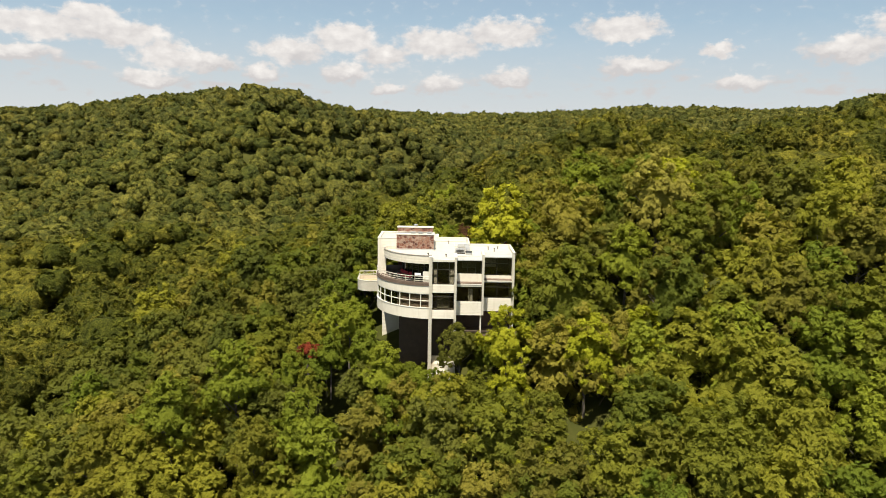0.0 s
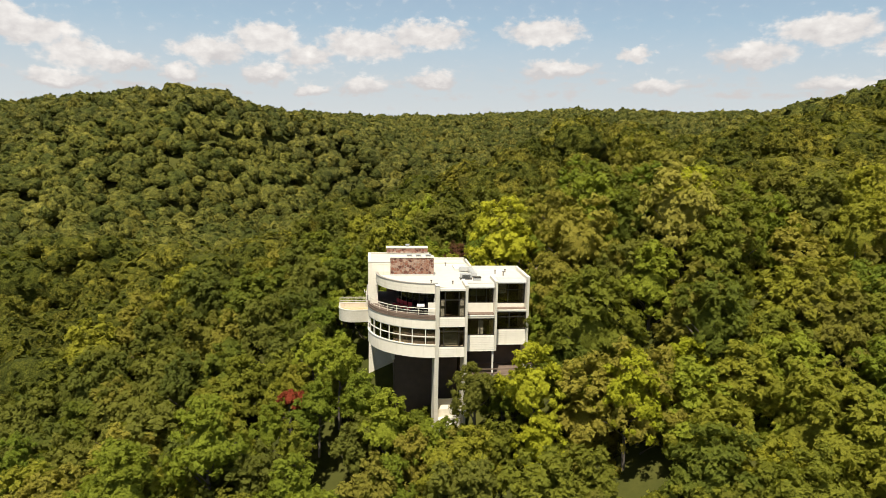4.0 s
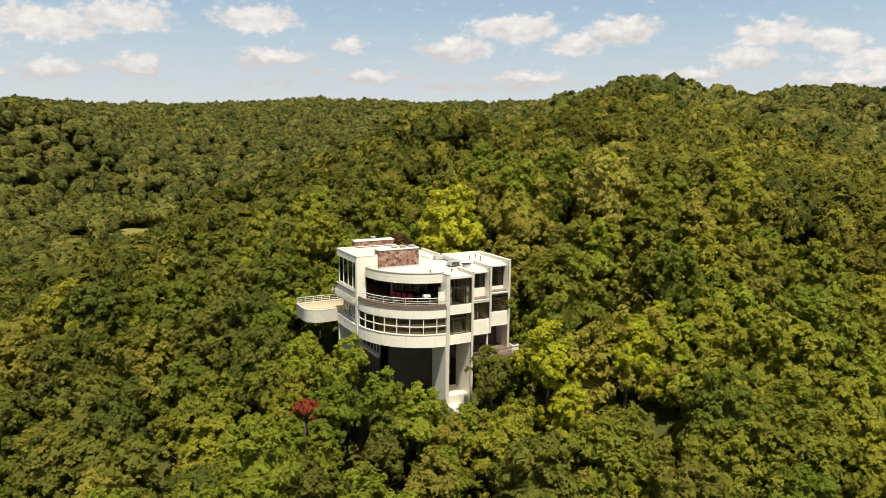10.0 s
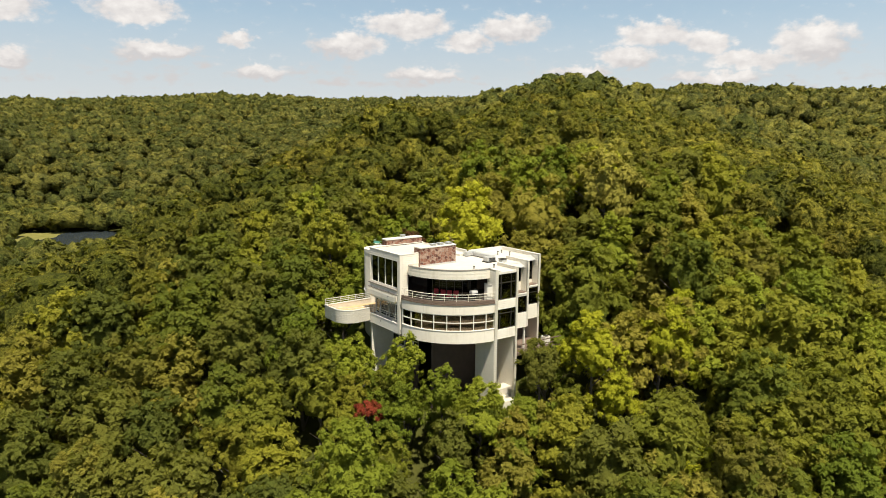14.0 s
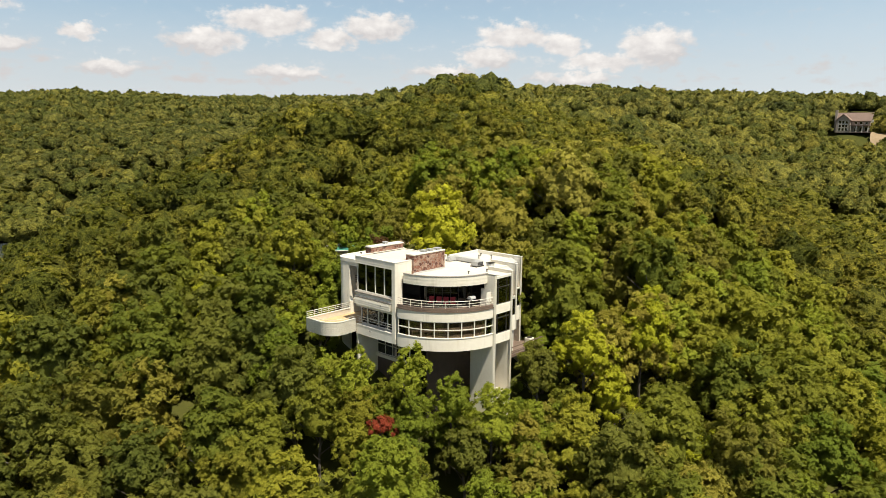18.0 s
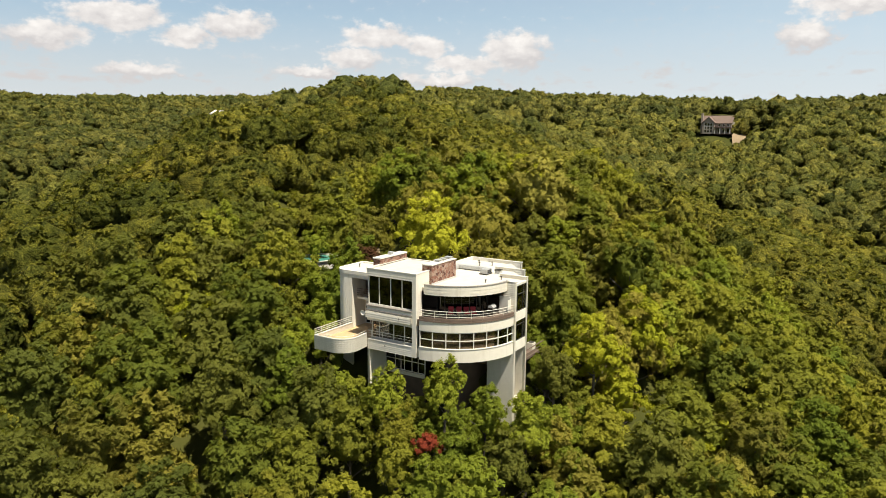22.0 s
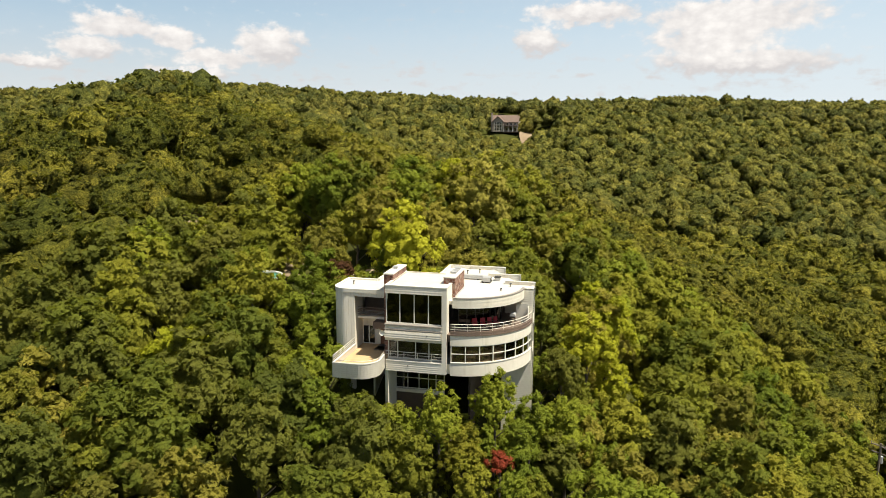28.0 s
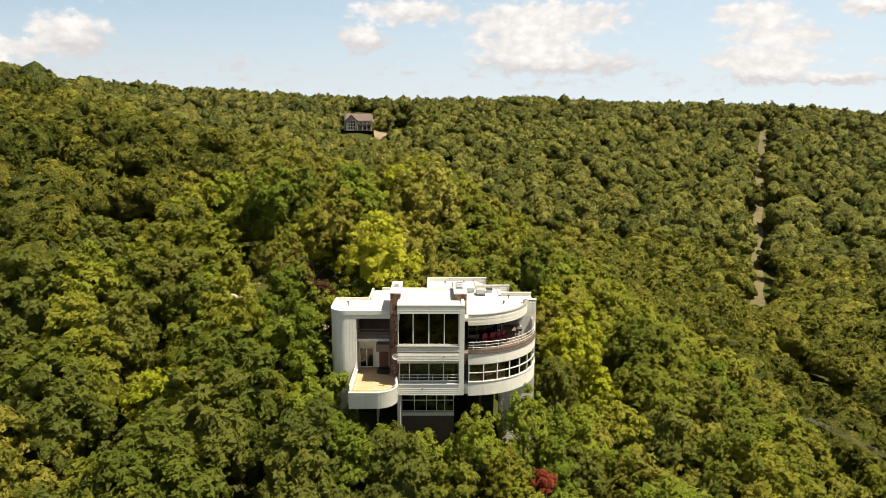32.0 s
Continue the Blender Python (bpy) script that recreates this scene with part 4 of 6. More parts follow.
def spray_template(seed, rx, rz, clumps, per, spread, size, sub):
    """A far crown: heaped lobes with leaf sprays close to their skin."""
    rng = np.random.default_rng(seed)
    cv, cf = billow(rng, rx, rz, *sub)
    if not clumps:
        return cv, cf, np.zeros((len(cv), 3))
    tri = cv[cf]
    area = np.linalg.norm(np.cross(tri[:, 1] - tri[:, 0], tri[:, 2] - tri[:, 0]), axis=1) * (tri[:, :, 2].mean(1) > -0.2 * rz)
    share = rng.dirichlet((1.2, 1.2, 1.2), clumps)
    pick = (tri[rng.choice(len(cf), clumps, p=area / area.sum())] * share[:, :, None]).sum(1)
    c = np.concatenate([pick, rng.uniform(0.6, 1.2, (clumps, 1))], 1)
    v, f, n = cards(rng, c, unit(pick), per, spread, size, 0.45, 0.42)
    return np.concatenate([v, cv]), np.concatenate([f, cf + len(v)]).astype(np.int32), np.concatenate([n, np.zeros((len(cv), 3))])


def in_view(x, y, lo=-46, hi=136, ox=-30.0, oy=40.0):
    a = math.degrees(math.atan2(x - ox, y - oy))
    return lo < a < hi


def mid_zone(x, y):
    r = math.hypot(x + 25, y - 55)
    return not near_zone(x, y) and r < 235 and (in_view(x, y, -60, 150, -30, 20) or r < 105)


def hill_zone(x, y):
    r = math.hypot(x + 25, y - 55)
    return 235 <= r < 430 and in_view(x, y)


def ridge_zone(x, y):
    r = math.hypot(x + 25, y - 55)
    return 430 <= r < 640 and in_view(x, y, -42, 132)


def horizon_zone(x, y):
    r = math.hypot(x + 25, y - 55)
    return 640 <= r < 1010 and in_view(x, y, -42, 132)


def facing(places):
    """True for woods on slopes open to the house's valley, False where a nearer hill hides them."""
    p = np.array(places)
    ok = np.zeros(len(p), bool)
    for ex, ey, ez in ((-5, 8, 53), (-45, 26, 52), (-70, 82, 55)):
        hid = np.zeros(len(p), bool)
        top = canopy(p[:, 0], p[:, 1]) + 2.0
        for u in np.linspace(0.12, 0.965, 34):
            x, y = ex + (p[:, 0] - ex) * u, ey + (p[:, 1] - ey) * u
            hid |= canopy(x, y) - 3.0 > ez + (top - ez) * u
        ok |= ~hid
    return ok


slope_templates = [spray_template(71 + k, 3.9 + 0.3 * k, 5.2 + 0.4 * (k % 2), 110, 6, 0.62, 0.70, (10, 4, 13)) for k in range(6)]
mid_templates = [spray_template(31 + k, 4.0 + 0.35 * k, 5.3 + 0.4 * (k % 2), 64, 5, 0.66, 0.92, (10, 4, 13)) for k in range(6)]
hill_templates = [spray_template(41 + k, 4.4 + 0.4 * k, 5.4 + 0.5 * (k % 2), 34, 4, 0.72, 1.25, (9, 4, 11)) for k in range(6)]
ridge_templates = [spray_template(51 + k, 4.8 + 0.45 * k, 5.6 + 0.5 * (k % 2), 20, 4, 0.8, 1.5, (8, 3, 9)) for k in range(6)]
plain_templates = [spray_template(61 + k, 6.2 + 0.6 * k, 6.0, 0, 0, 0, 0, (9, 3, 9)) for k in range(4)]
mids = [p for p in scatter(rng, -260, 270, -60, 290, 6.7, mid_zone) if clear_of(*p)]
hills = [p for p in scatter(rng, -480, 420, -330, 490, 7.6, hill_zone) if clear_of(*p)]
ridges = [p for p in scatter(rng, -560, 640, -460, 700, 9.3, ridge_zone) if clear_of(*p)]
horizon = [p for p in scatter(rng, -700, 1000, -640, 1070, 11.2, horizon_zone) if clear_of(*p)]
open_hill, open_ridge, open_far = facing(hills), facing(ridges), facing(horizon)
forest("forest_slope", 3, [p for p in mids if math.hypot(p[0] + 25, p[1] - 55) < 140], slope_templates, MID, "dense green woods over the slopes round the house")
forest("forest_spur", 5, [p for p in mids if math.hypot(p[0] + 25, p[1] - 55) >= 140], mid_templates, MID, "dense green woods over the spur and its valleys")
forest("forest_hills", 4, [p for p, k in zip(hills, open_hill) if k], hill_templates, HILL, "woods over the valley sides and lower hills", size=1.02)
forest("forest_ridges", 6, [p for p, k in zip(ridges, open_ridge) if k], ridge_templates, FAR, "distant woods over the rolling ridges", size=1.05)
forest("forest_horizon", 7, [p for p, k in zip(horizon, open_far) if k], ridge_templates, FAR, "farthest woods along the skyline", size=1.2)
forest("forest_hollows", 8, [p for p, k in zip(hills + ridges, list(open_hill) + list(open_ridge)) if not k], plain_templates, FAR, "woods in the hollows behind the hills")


# ---- the house ----
CX, CY, R, RU = -1.3, 89.1, 7.15, 6.3       # the round front: centre, radius below, radius of the roof edge
Z0, Z1, Z2, ZR = 28.2, 29.2, 32.2, 35.35    # underside, lower floor, upper deck, roof
house = thing("house", (0, 92, 18), "cream modernist house with round glazed front above a wooded slope", "house")


def curve_outline(r, a0=180, a1=270, n=28):
    return [(p[0], p[1]) for p in arcpts(CX, CY, r, a0, a1, 0, n)]


def window(name, axis, at, u0, u1, z0, z1, verticals=(), bars=(), frame_mat=BRONZE, glass_mat=GLASS, bar=0.07, deep=0.12, parent=None, face=-1, partial=()):
    """A framed window in a wall across x or y; verticals run the full height, bars across; each pane is a part of its own."""
    def b(u_0, u_1, d0, d1, w0, w1):
        d0, d1 = at + d0, at + d1
        return (d0, d1, u_0, u_1, w0, w1) if axis == "x" else (u_0, u_1, d0, d1, w0, w1)
    ring = bmesh.new()
    loops = []
    for d in (0.0, deep):
        for k in (0.0, bar):
            loops.append([ring.verts.new((at + d, u, z) if axis == "x" else (u, at + d, z)) for u, z in ((u0 + k, z0 + k), (u1 - k, z0 + k), (u1 - k, z1 - k), (u0 + k, z1 - k))])
    for p, q in ((0, 1), (2, 3), (0, 2), (1, 3)):
        for i in range(4):
            j = (i + 1) % 4
            ring.faces.new((loops[p][i], loops[p][j], loops[q][j], loops[q][i]))
    bmesh.ops.recalc_face_normals(ring, faces=ring.faces)
    w = part(name, ring, frame_mat, parent or house)
    us = [u0 + bar, *verticals, u1 - bar]
    zs = [z0 + bar, *bars, z1 - bar]
    for v in verticals:
        part("mullion", boxes(b(v - bar / 2, v + bar / 2, 0.005, deep - 0.005, z0 + bar, z1 - bar)), frame_mat, w)
    for z in bars:
        part("glazing_bar", boxes(b(u0 + bar, u1 - bar, 0.01, deep - 0.01, z - bar / 2, z + bar / 2)), frame_mat, w)
    for a0, a1 in zip(us, us[1:]):
        for c0, c1 in zip(zs, zs[1:]):
            p = part("pane", boxes(b(a0 + 0.002, a1 - 0.002, deep * 0.45, deep * 0.45 + 0.02, c0 + 0.002, c1 - 0.002)), glass_mat, w)
            p.visible_shadow = False
    return w


def lap_boards(axis, at, u0, u1, z0, z1, out=-1, step=0.2, lip=0.035):
    """Lapped boards over a flat wall: every course leans out at its foot."""
    bm = bmesh.new()
    n = max(1, round((z1 - z0) / step))
    for k in range(n):
        a, b = z0 + (z1 - z0) * k / n, z0 + (z1 - z0) * (k + 1) / n
        q = []
        for u in (u0, u1):
            for d, z in ((0.0, a), (lip, a), (0.004, b), (0.0, b)):
                w = at + out * d
                q.append(bm.verts.new((w, u, z) if axis == "x" else (u, w, z)))
        for f in ((0, 1, 5, 4), (1, 2, 6, 5), (2, 3, 7, 6), (0, 3, 2, 1), (4, 5, 6, 7)):
            bm.faces.new([q[i] for i in f])
    bmesh.ops.recalc_face_normals(bm, faces=bm.faces)
    return bm


# floors, roof
plan = [(1.45, 82.2), (1.45, 84.1), (4.85, 84.1), (4.85, 86.4), (8.75, 86.4), (8.75, 93.0), (3.6, 93.2), (3.6, 97.9), (-5.6, 97.9), (-5.6, 95.4), (-8.15, 95.4)]
part("lower_floor", slab(bmesh.new(), curve_outline(R - 0.26) + plan, Z0 + 0.05, Z1), STUCCO, house)
part("upper_floor", slab(bmesh.new(), curve_outline(R - 0.26) + plan, 31.5, Z2), DECK, house, "weathered timber deck floor")
part("roof", slab(bmesh.new(), curve_outline(RU - 0.24) + [(1.45, 82.12), (1.45, 85.0), (4.88, 85.1), (4.88, 87.3), (8.78, 87.3), (8.78, 93), (3.6, 93.2), (3.6, 97.9), (-5.6, 97.9), (-5.6, 95.6), (-7.4, 95.6)], 35.02, ZR), ROOF, house, "white membrane roof")
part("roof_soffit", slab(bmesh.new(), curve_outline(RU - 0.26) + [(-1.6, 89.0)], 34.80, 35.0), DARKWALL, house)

# round front, lower storey: apron, band of windows, spandrel
part("round_apron", arc(bmesh.new(), CX, CY, R - 0.25, R, 180, 270, Z0 - 0.05, 29.46, 48), STUCCO, house, smooth=False)
part("apron_coping", arc(bmesh.new(), CX, CY, R - 0.28, R + 0.05, 180, 270, 29.46, 29.53, 48), TRIM, house)
part("round_spandrel", arc(bmesh.new(), CX, CY, R - 0.25, R, 180, 270, 31.22, Z2, 48), STUCCO, house)
band = part("window_band", arc(bmesh.new(), CX, CY, R - 0.17, R - 0.05, 180, 270, 30.31, 30.39, 48), TRIM, house)
part("band_head", arc(bmesh.new(), CX, CY, R - 0.17, R - 0.05, 180, 270, 31.14, 31.22, 48), TRIM, band)
posts = [180.6 + 11.28 * k for k in range(9)]
for a in posts:
    part("mullion", arc(bmesh.new(), CX, CY, R - 0.19, R - 0.03, a - 0.34, a + 0.34, 29.53, 31.14, 1), TRIM, band)
for a0, a1 in zip(posts, posts[1:]):
    for z0, z1 in ((29.53, 30.31), (30.39, 31.14)):
        p = part("pane", arc(bmesh.new(), CX, CY, R - 0.125, R - 0.105, a0 + 0.36, a1 - 0.36, z0, z1, 3), GLASS, band)
        p.visible_shadow = False
part("blind", arc(bmesh.new(), CX, CY, R - 0.30, R - 0.28, 180.5, 269.5, 29.3, 31.5, 30), BLIND, house, "brown drawn blinds")

# upper deck edge, rail
part("deck_edge", arc(bmesh.new(), CX, CY, R - 0.26, R + 0.07, 180, 270, Z2, Z2 + 0.16, 48), DECK, house)
part("deck_edge", arc(bmesh.new(), CX, CY, R - 0.20, R + 0.02, 180, 270, Z2 + 0.19, Z2 + 0.42, 48), DECK, house)
rail_bm = bmesh.new()
for z, r in ((32.80, 0.022), (33.05, 0.022), (33.33, 0.035)):
    tube(rail_bm, arcpts(CX, CY, R - 0.06, 180, 270, z, 44), r, 7)
rail = part("deck_rail", rail_bm, RAIL, house, "cream tubular deck rail", True)
for k in range(9):
    a = 180 + 90 * (k + 0.35) / 9
    x, y = CX + (R - 0.06) * math.cos(radians(a)), CY + (R - 0.06) * math.sin(radians(a))
    part("post", tube(bmesh.new(), [(x, y, Z2 + 0.1), (x, y, 33.33)], 0.024, 8), RAIL, rail)

# upper storey behind the deck
gwall = part("deck_glazing", arc(bmesh.new(), CX, CY, 3.86, 3.98, 181, 269, Z2, Z2 + 0.12, 30), BRONZE, house)
part("deck_glazing_head", arc(bmesh.new(), CX, CY, 3.86, 3.98, 181, 269, 34.6, 34.8, 30), BRONZE, gwall)
marks = [182 + 12.4 * k for k in range(8)]
for a in marks:
    part("mullion", arc(bmesh.new(), CX, CY, 3.86, 3.98, a - 0.5, a + 0.5, Z2 + 0.12, 34.6, 1), BRONZE, gwall)
for a0, a1 in zip(marks, marks[1:]):
    p = part("pane", arc(bmesh.new(), CX, CY, 3.91, 3.93, a0 + 0.5, a1 - 0.5, Z2 + 0.12, 34.6, 3), GLASS_DARK, gwall)
    p.visible_shadow = False
part("inner_wall", arc(bmesh.new(), CX, CY, 2.0, 2.2, 180, 270, Z2, 34.8, 16), DARKWALL, house)
part("round_fascia", arc(bmesh.new(), CX, CY, RU - 0.22, RU - 0.03, 180, 270, 34.72, 35.68, 48), WHITE, house)
for k in range(5):
    part("board", arc(bmesh.new(), CX, CY, RU - 0.03, RU + 0.012 * (k % 2), 180, 270, 34.72 + 0.192 * k, 34.90 + 0.192 * k, 48), WHITE, house)
part("fascia_coping", arc(bmesh.new(), CX, CY, RU - 0.26, RU + 0.04, 180, 270, 35.68, 35.75, 48), COPING, house)
each("privacy_screen", [(-1.66, -1.60, 82.3, 83.6, Z2, 34.1), (-2.35, -1.66, 82.28, 82.34, Z2 + 0.1, 33.9)], TRIM, house, "pale screen at the end of the deck")

# box front with the great window
part("box_post", boxes((-8.45, -8.05, 89.48, 89.95, Z0, 36.8)), STUCCO, house)
each("box_side", [(-8.05, -7.35, 89.5, 89.72, Z2, 36.8), (-7.35, -1.4, 89.5, 89.72, ZR, 36.8)], SIDING, house)
part("box_fascia", boxes((-8.42, -8.2, 89.95, 95.68, 36.1, 36.8)), SIDING, house)
each("box_back", [(-1.4, -1.2, 89.5, 95.7, ZR, 36.8), (-8.2, -1.4, 95.5, 95.68, 35.4, 36.8)], SIDING, house)
part("box_roof", boxes((-8.2, -1.4, 89.72, 95.5, 36.45, 36.72)), ROOF, house, "white membrane roof")
each("box_coping", [(-8.48, -8.15, 89.45, 95.72, 36.8, 36.88), (-8.15, -1.2, 89.45, 89.76, 36.8, 36.88), (-8.15, -1.2, 95.46, 95.72, 36.8, 36.88)], TRIM, house)
window("great_window", "x", -8.22, 89.95, 95.66, 33.0, 36.1, (91.35, 92.78, 94.24), (), TRIM, GLASS_DARK, 0.10, 0.16)
part("window_ledge", boxes((-8.62, -8.2, 89.95, 95.75, 32.84, 33.0), bevel=0.03), COPING, house, "weathered grey ledge")
part("board_panel", boxes((-8.42, -8.2, 89.95, 95.7, 31.3, 32.84)), SIDING, house)
part("projecting_panel", boxes((-8.70, -8.42, 89.97, 95.72, 31.62, 32.35), bevel=0.08), SIDING, house)
part("gutter", boxes((-8.66, -8.42, 89.97, 95.72, 32.42, 32.52), bevel=0.03), COPING, house)
window("lower_window", "x", -7.75, 89.95, 95.6, 29.25, 31.3, (91.4, 92.77, 94.61), (), TRIM, GLASS, 0.09, 0.14)
part("curtain", boxes((-7.2, -7.15, 90.0, 95.5, 29.2, 31.4)), SHADE, house, "grey-green drawn curtains")
part("balcony_panel", boxes((-8.42, -8.2, 89.95, 95.66, Z0, 29.2)), SIDING, house)
part("balcony_coping", boxes((-8.48, -8.12, 89.95, 95.66, 29.2, 29.3), bevel=0.02), TRIM, house)
bal = part("balcony_rail", tube(tube(tube(bmesh.new(), [(-8.32, 89.95, 30.15), (-8.32, 95.66, 30.15)], 0.035), [(-8.32, 89.95, 29.88), (-8.32, 95.66, 29.88)], 0.022), [(-8.32, 89.95, 29.6), (-8.32, 95.66, 29.6)], 0.022), RAIL, house)
for y in (91.0, 92.4, 93.8, 95.2):
    part("post", tube(bmesh.new(), [(-8.32, y, 29.3), (-8.32, y, 30.15)], 0.03, 7), RAIL, bal)
part("panel_lamp", boxes((-8.50, -8.42, 93.3, 93.45, 28.75, 28.9)), COPING, house)
part("panel_lamp", boxes((-8.78, -8.70, 91.3, 91.42, 32.0, 32.12)), COPING, house)
dish = bmesh.new()
for k, (r, x) in enumerate(((0.02, -8.86), (0.20, -8.88), (0.30, -8.96))):
    ring = [dish.verts.new((x, 95.85 + r * math.cos(i * math.tau / 16), 32.15 + r * math.sin(i * math.tau / 16))) for i in range(16)]
    if k:
        for i in range(16):
            dish.faces.new((last[i], last[(i + 1) % 16], ring[(i + 1) % 16], ring[i]))
    else:
        dish.faces.new(ring)
    last = ring
dish_ob = part("satellite_dish", dish, TRIM, house, "small white satellite dish", True)
part("dish_arm", boxes((-8.9, -8.42, 95.70, 95.76, 32.1, 32.16)), STEEL, dish_ob)

# fins and bays
part("fin", boxes((-1.60, -1.22, 81.85, 83.2, Z0, 35.62), (-1.60, -1.22, 81.85, 84.95, 14.5, Z0)), SIDING, house)
part("fin", boxes((1.45, 1.72, 81.98, 85.2, 15.5, 35.66)), SIDING, house)
part("fin", boxes((4.88, 5.12, 83.92, 87.6, Z0, 35.68)), SIDING, house)
part("fin", boxes((8.78, 9.05, 86.18, 90.4, 18, 35.68)), SIDING, house)
for x0, x1, y0, y1 in ((-1.64, -1.18, 81.82, 83.24), (1.41, 1.76, 81.95, 85.25), (4.84, 5.16, 83.89, 87.65), (8.74, 9.09, 86.15, 90.45)):
    part("fin_coping", boxes((x0, x1, y0, y1, 35.68, 35.75), bevel=0.015), TRIM, house)
part("bay_panel", boxes((-1.22, 1.45, 82.05, 82.25, Z0, 29.25)), STUCCO, house)
part("bay_panel", boxes((-1.22, 1.45, 82.05, 82.25, 31.4, 32.4)), STUCCO, house)
part("bay_head", boxes((-1.22, 1.45, 82.03, 82.27, 35.16, 35.40)), TRIM, house)
window("bay_window", "y", 82.07, -1.20, 1.43, 32.4, 35.16, (-0.62, 0.80), (34.2,), BRONZE, GLASS)
window("bay_window", "y", 82.07, -1.20, 1.43, 29.25, 31.4, (-0.72, 0.85), (30.9,), BRONZE, GLASS)
for x0, x1 in ((-1.1, -0.66), (0.84, 1.36)):
    part("curtain", boxes((x0, x1, 82.50, 82.56, 32.3, 34.2)), CURTAIN, house, "pale curtains")
part("curtain", boxes((-0.6, 0.8, 82.9, 82.95, 29.3, 30.9)), SHADE, house)
part("bay_panel", boxes((1.74, 4.86, 83.94, 84.14, Z0, 29.92)), SIDING, house)
part("bay_panel", boxes((1.74, 4.86, 83.94, 84.14, 31.78, 32.0)), SIDING, house)
part("bay_sill", boxes((1.73, 4.87, 83.90, 85.05, 32.0, 32.1)), TRIM, house)
part("bay_panel", boxes((1.74, 4.86, 85.0, 85.2, 32.1, 33.2)), STUCCO, house)
window("bay_window", "y", 83.97, 1.76, 4.84, 29.92, 31.78, (3.3,), (), BRONZE, GLASS)
window("bay_window", "y", 85.02, 1.76, 4.84, 33.2, 34.95, (3.05, 4.1), (), BRONZE, GLASS)
part("curtain", boxes((3.2, 3.75, 84.45, 84.5, 29.9, 31.7)), CURTAIN, house)
part("curtain", boxes((2.4, 4.0, 85.6, 85.65, 33.8, 34.9)), SHADE, house)
slope = bmesh.new()
for x0, x1, y, z in ((1.73, 4.87, 84.45, 35.0), (5.13, 8.77, 86.7, 35.05)):
    vs = [slope.verts.new(c) for c in ((x0, y, z), (x1, y, z), (x1, y + 0.95, z + 0.42), (x0, y + 0.95, z + 0.42), (x0, y, z - 0.1), (x1, y, z - 0.1), (x1, y + 0.95, z + 0.3), (x0, y + 0.95, z + 0.3))]
    for q in ((0, 1, 2, 3), (7, 6, 5, 4), (0, 4, 5, 1), (1, 5, 6, 2), (2, 6, 7, 3), (3, 7, 4, 0)):
        slope.faces.new([vs[i] for i in q])
part("sloped_fascia", slope, STEEL, house, "grey metal fascia over the bays")
part("bay_panel", boxes((5.14, 8.76, 86.2, 86.4, Z0, 29.9)), SIDING, house)
part("bay_panel", boxes((5.14, 8.76, 86.2, 86.4, 31.9, 32.0)), SIDING, house)
part("bay_sill", boxes((5.13, 8.77, 86.16, 87.3, 32.0, 32.1)), TRIM, house)
part("bay_panel", boxes((5.14, 8.76, 87.25, 87.45, 32.1, 32.6)), STUCCO, house)
window("bay_window", "y", 86.22, 5.15, 8.75, 29.9, 31.9, (6.9,), (31.3,), BRONZE, GLASS)
window("bay_window", "y", 87.27, 5.15, 8.75, 32.6, 35.02, (6.9,), (34.1,), BRONZE, GLASS)
part("curtain", boxes((5.3, 6.8, 87.8, 87.85, 33.6, 34.9)), CURTAIN, house)

# lapped boarding on the flat walls
for ax, at, u0, u1, z0, z1, out in (("x", -8.42, 89.95, 95.68, 36.1, 36.8, -1), ("x", -8.42, 89.95, 95.7, 32.52, 32.84, -1), ("x", -8.70, 90.0, 95.7, 31.66, 32.31, -1),
                                    ("x", -8.42, 89.95, 95.66, Z0, 29.2, -1), ("y", 89.5, -8.05, -7.35, Z2, 36.8, -1), ("y", 89.5, -7.35, -6.0, 35.75, 36.8, -1),
                                    ("y", 83.94, 1.74, 4.86, Z0, 29.92, -1), ("y", 86.2, 5.14, 8.76, Z0, 29.9, -1), ("x", -1.60, 81.9, 83.2, Z2, 35.6, -1),
                                    ("x", -1.60, 81.9, 84.95, 16, Z0 - 0.05, -1), ("x", 1.45, 82.3, 85.1, 16, Z0, -1), ("x", 4.88, 84.2, 85.0, 32.1, 35.6, -1),
                                    ("x", 8.78, 86.4, 87.2, 32.1, 35.6, -1), ("y", 82.05, -1.2, 1.43, Z0, 29.25, -1), ("y", 82.05, -1.2, 1.43, 31.4, 32.4, -1),
                                    ("y", 95.45, -8.36, -5.5, 14, Z0, -1), ("y", 80.9, -1.2, 0.5, 14.5, 21.6, -1)):
    tagged(part("lap_boarding", lap_boards(ax, at, u0, u1, z0, z1, out), WHITE, house), kind="stuff")

# rooms behind the glass, back walls
each("partition", [(-3.0, -2.8, 90.0, 97.4, Z1, 31.5), (-3.0, -2.8, 90.0, 95.3, Z2, 36.4), (-1.2, 4.8, 87.0, 87.2, Z1, 31.5), (-1.2, 4.8, 88.0, 88.2, Z2, 35.0), (4.9, 8.7, 90.3, 90.5, Z1, 35.0)], DARKWALL, house)
each("back_wall", [(3.4, 3.6, 93.2, 97.9, 22, 35.0), (3.6, 8.78, 92.8, 93.0, 22, 35.0), (8.58, 8.78, 90.4, 92.8, 22, 35.0), (-5.6, 3.4, 97.7, 97.9, 22, 29.2)], STUCCO, house)
each("roof_parapet", [(3.4, 3.62, 93.2, 97.9, ZR, 35.75), (3.62, 9.05, 92.8, 93.02, ZR, 35.75), (8.8, 9.05, 90.45, 92.8, ZR, 35.75)], TRIM, house)

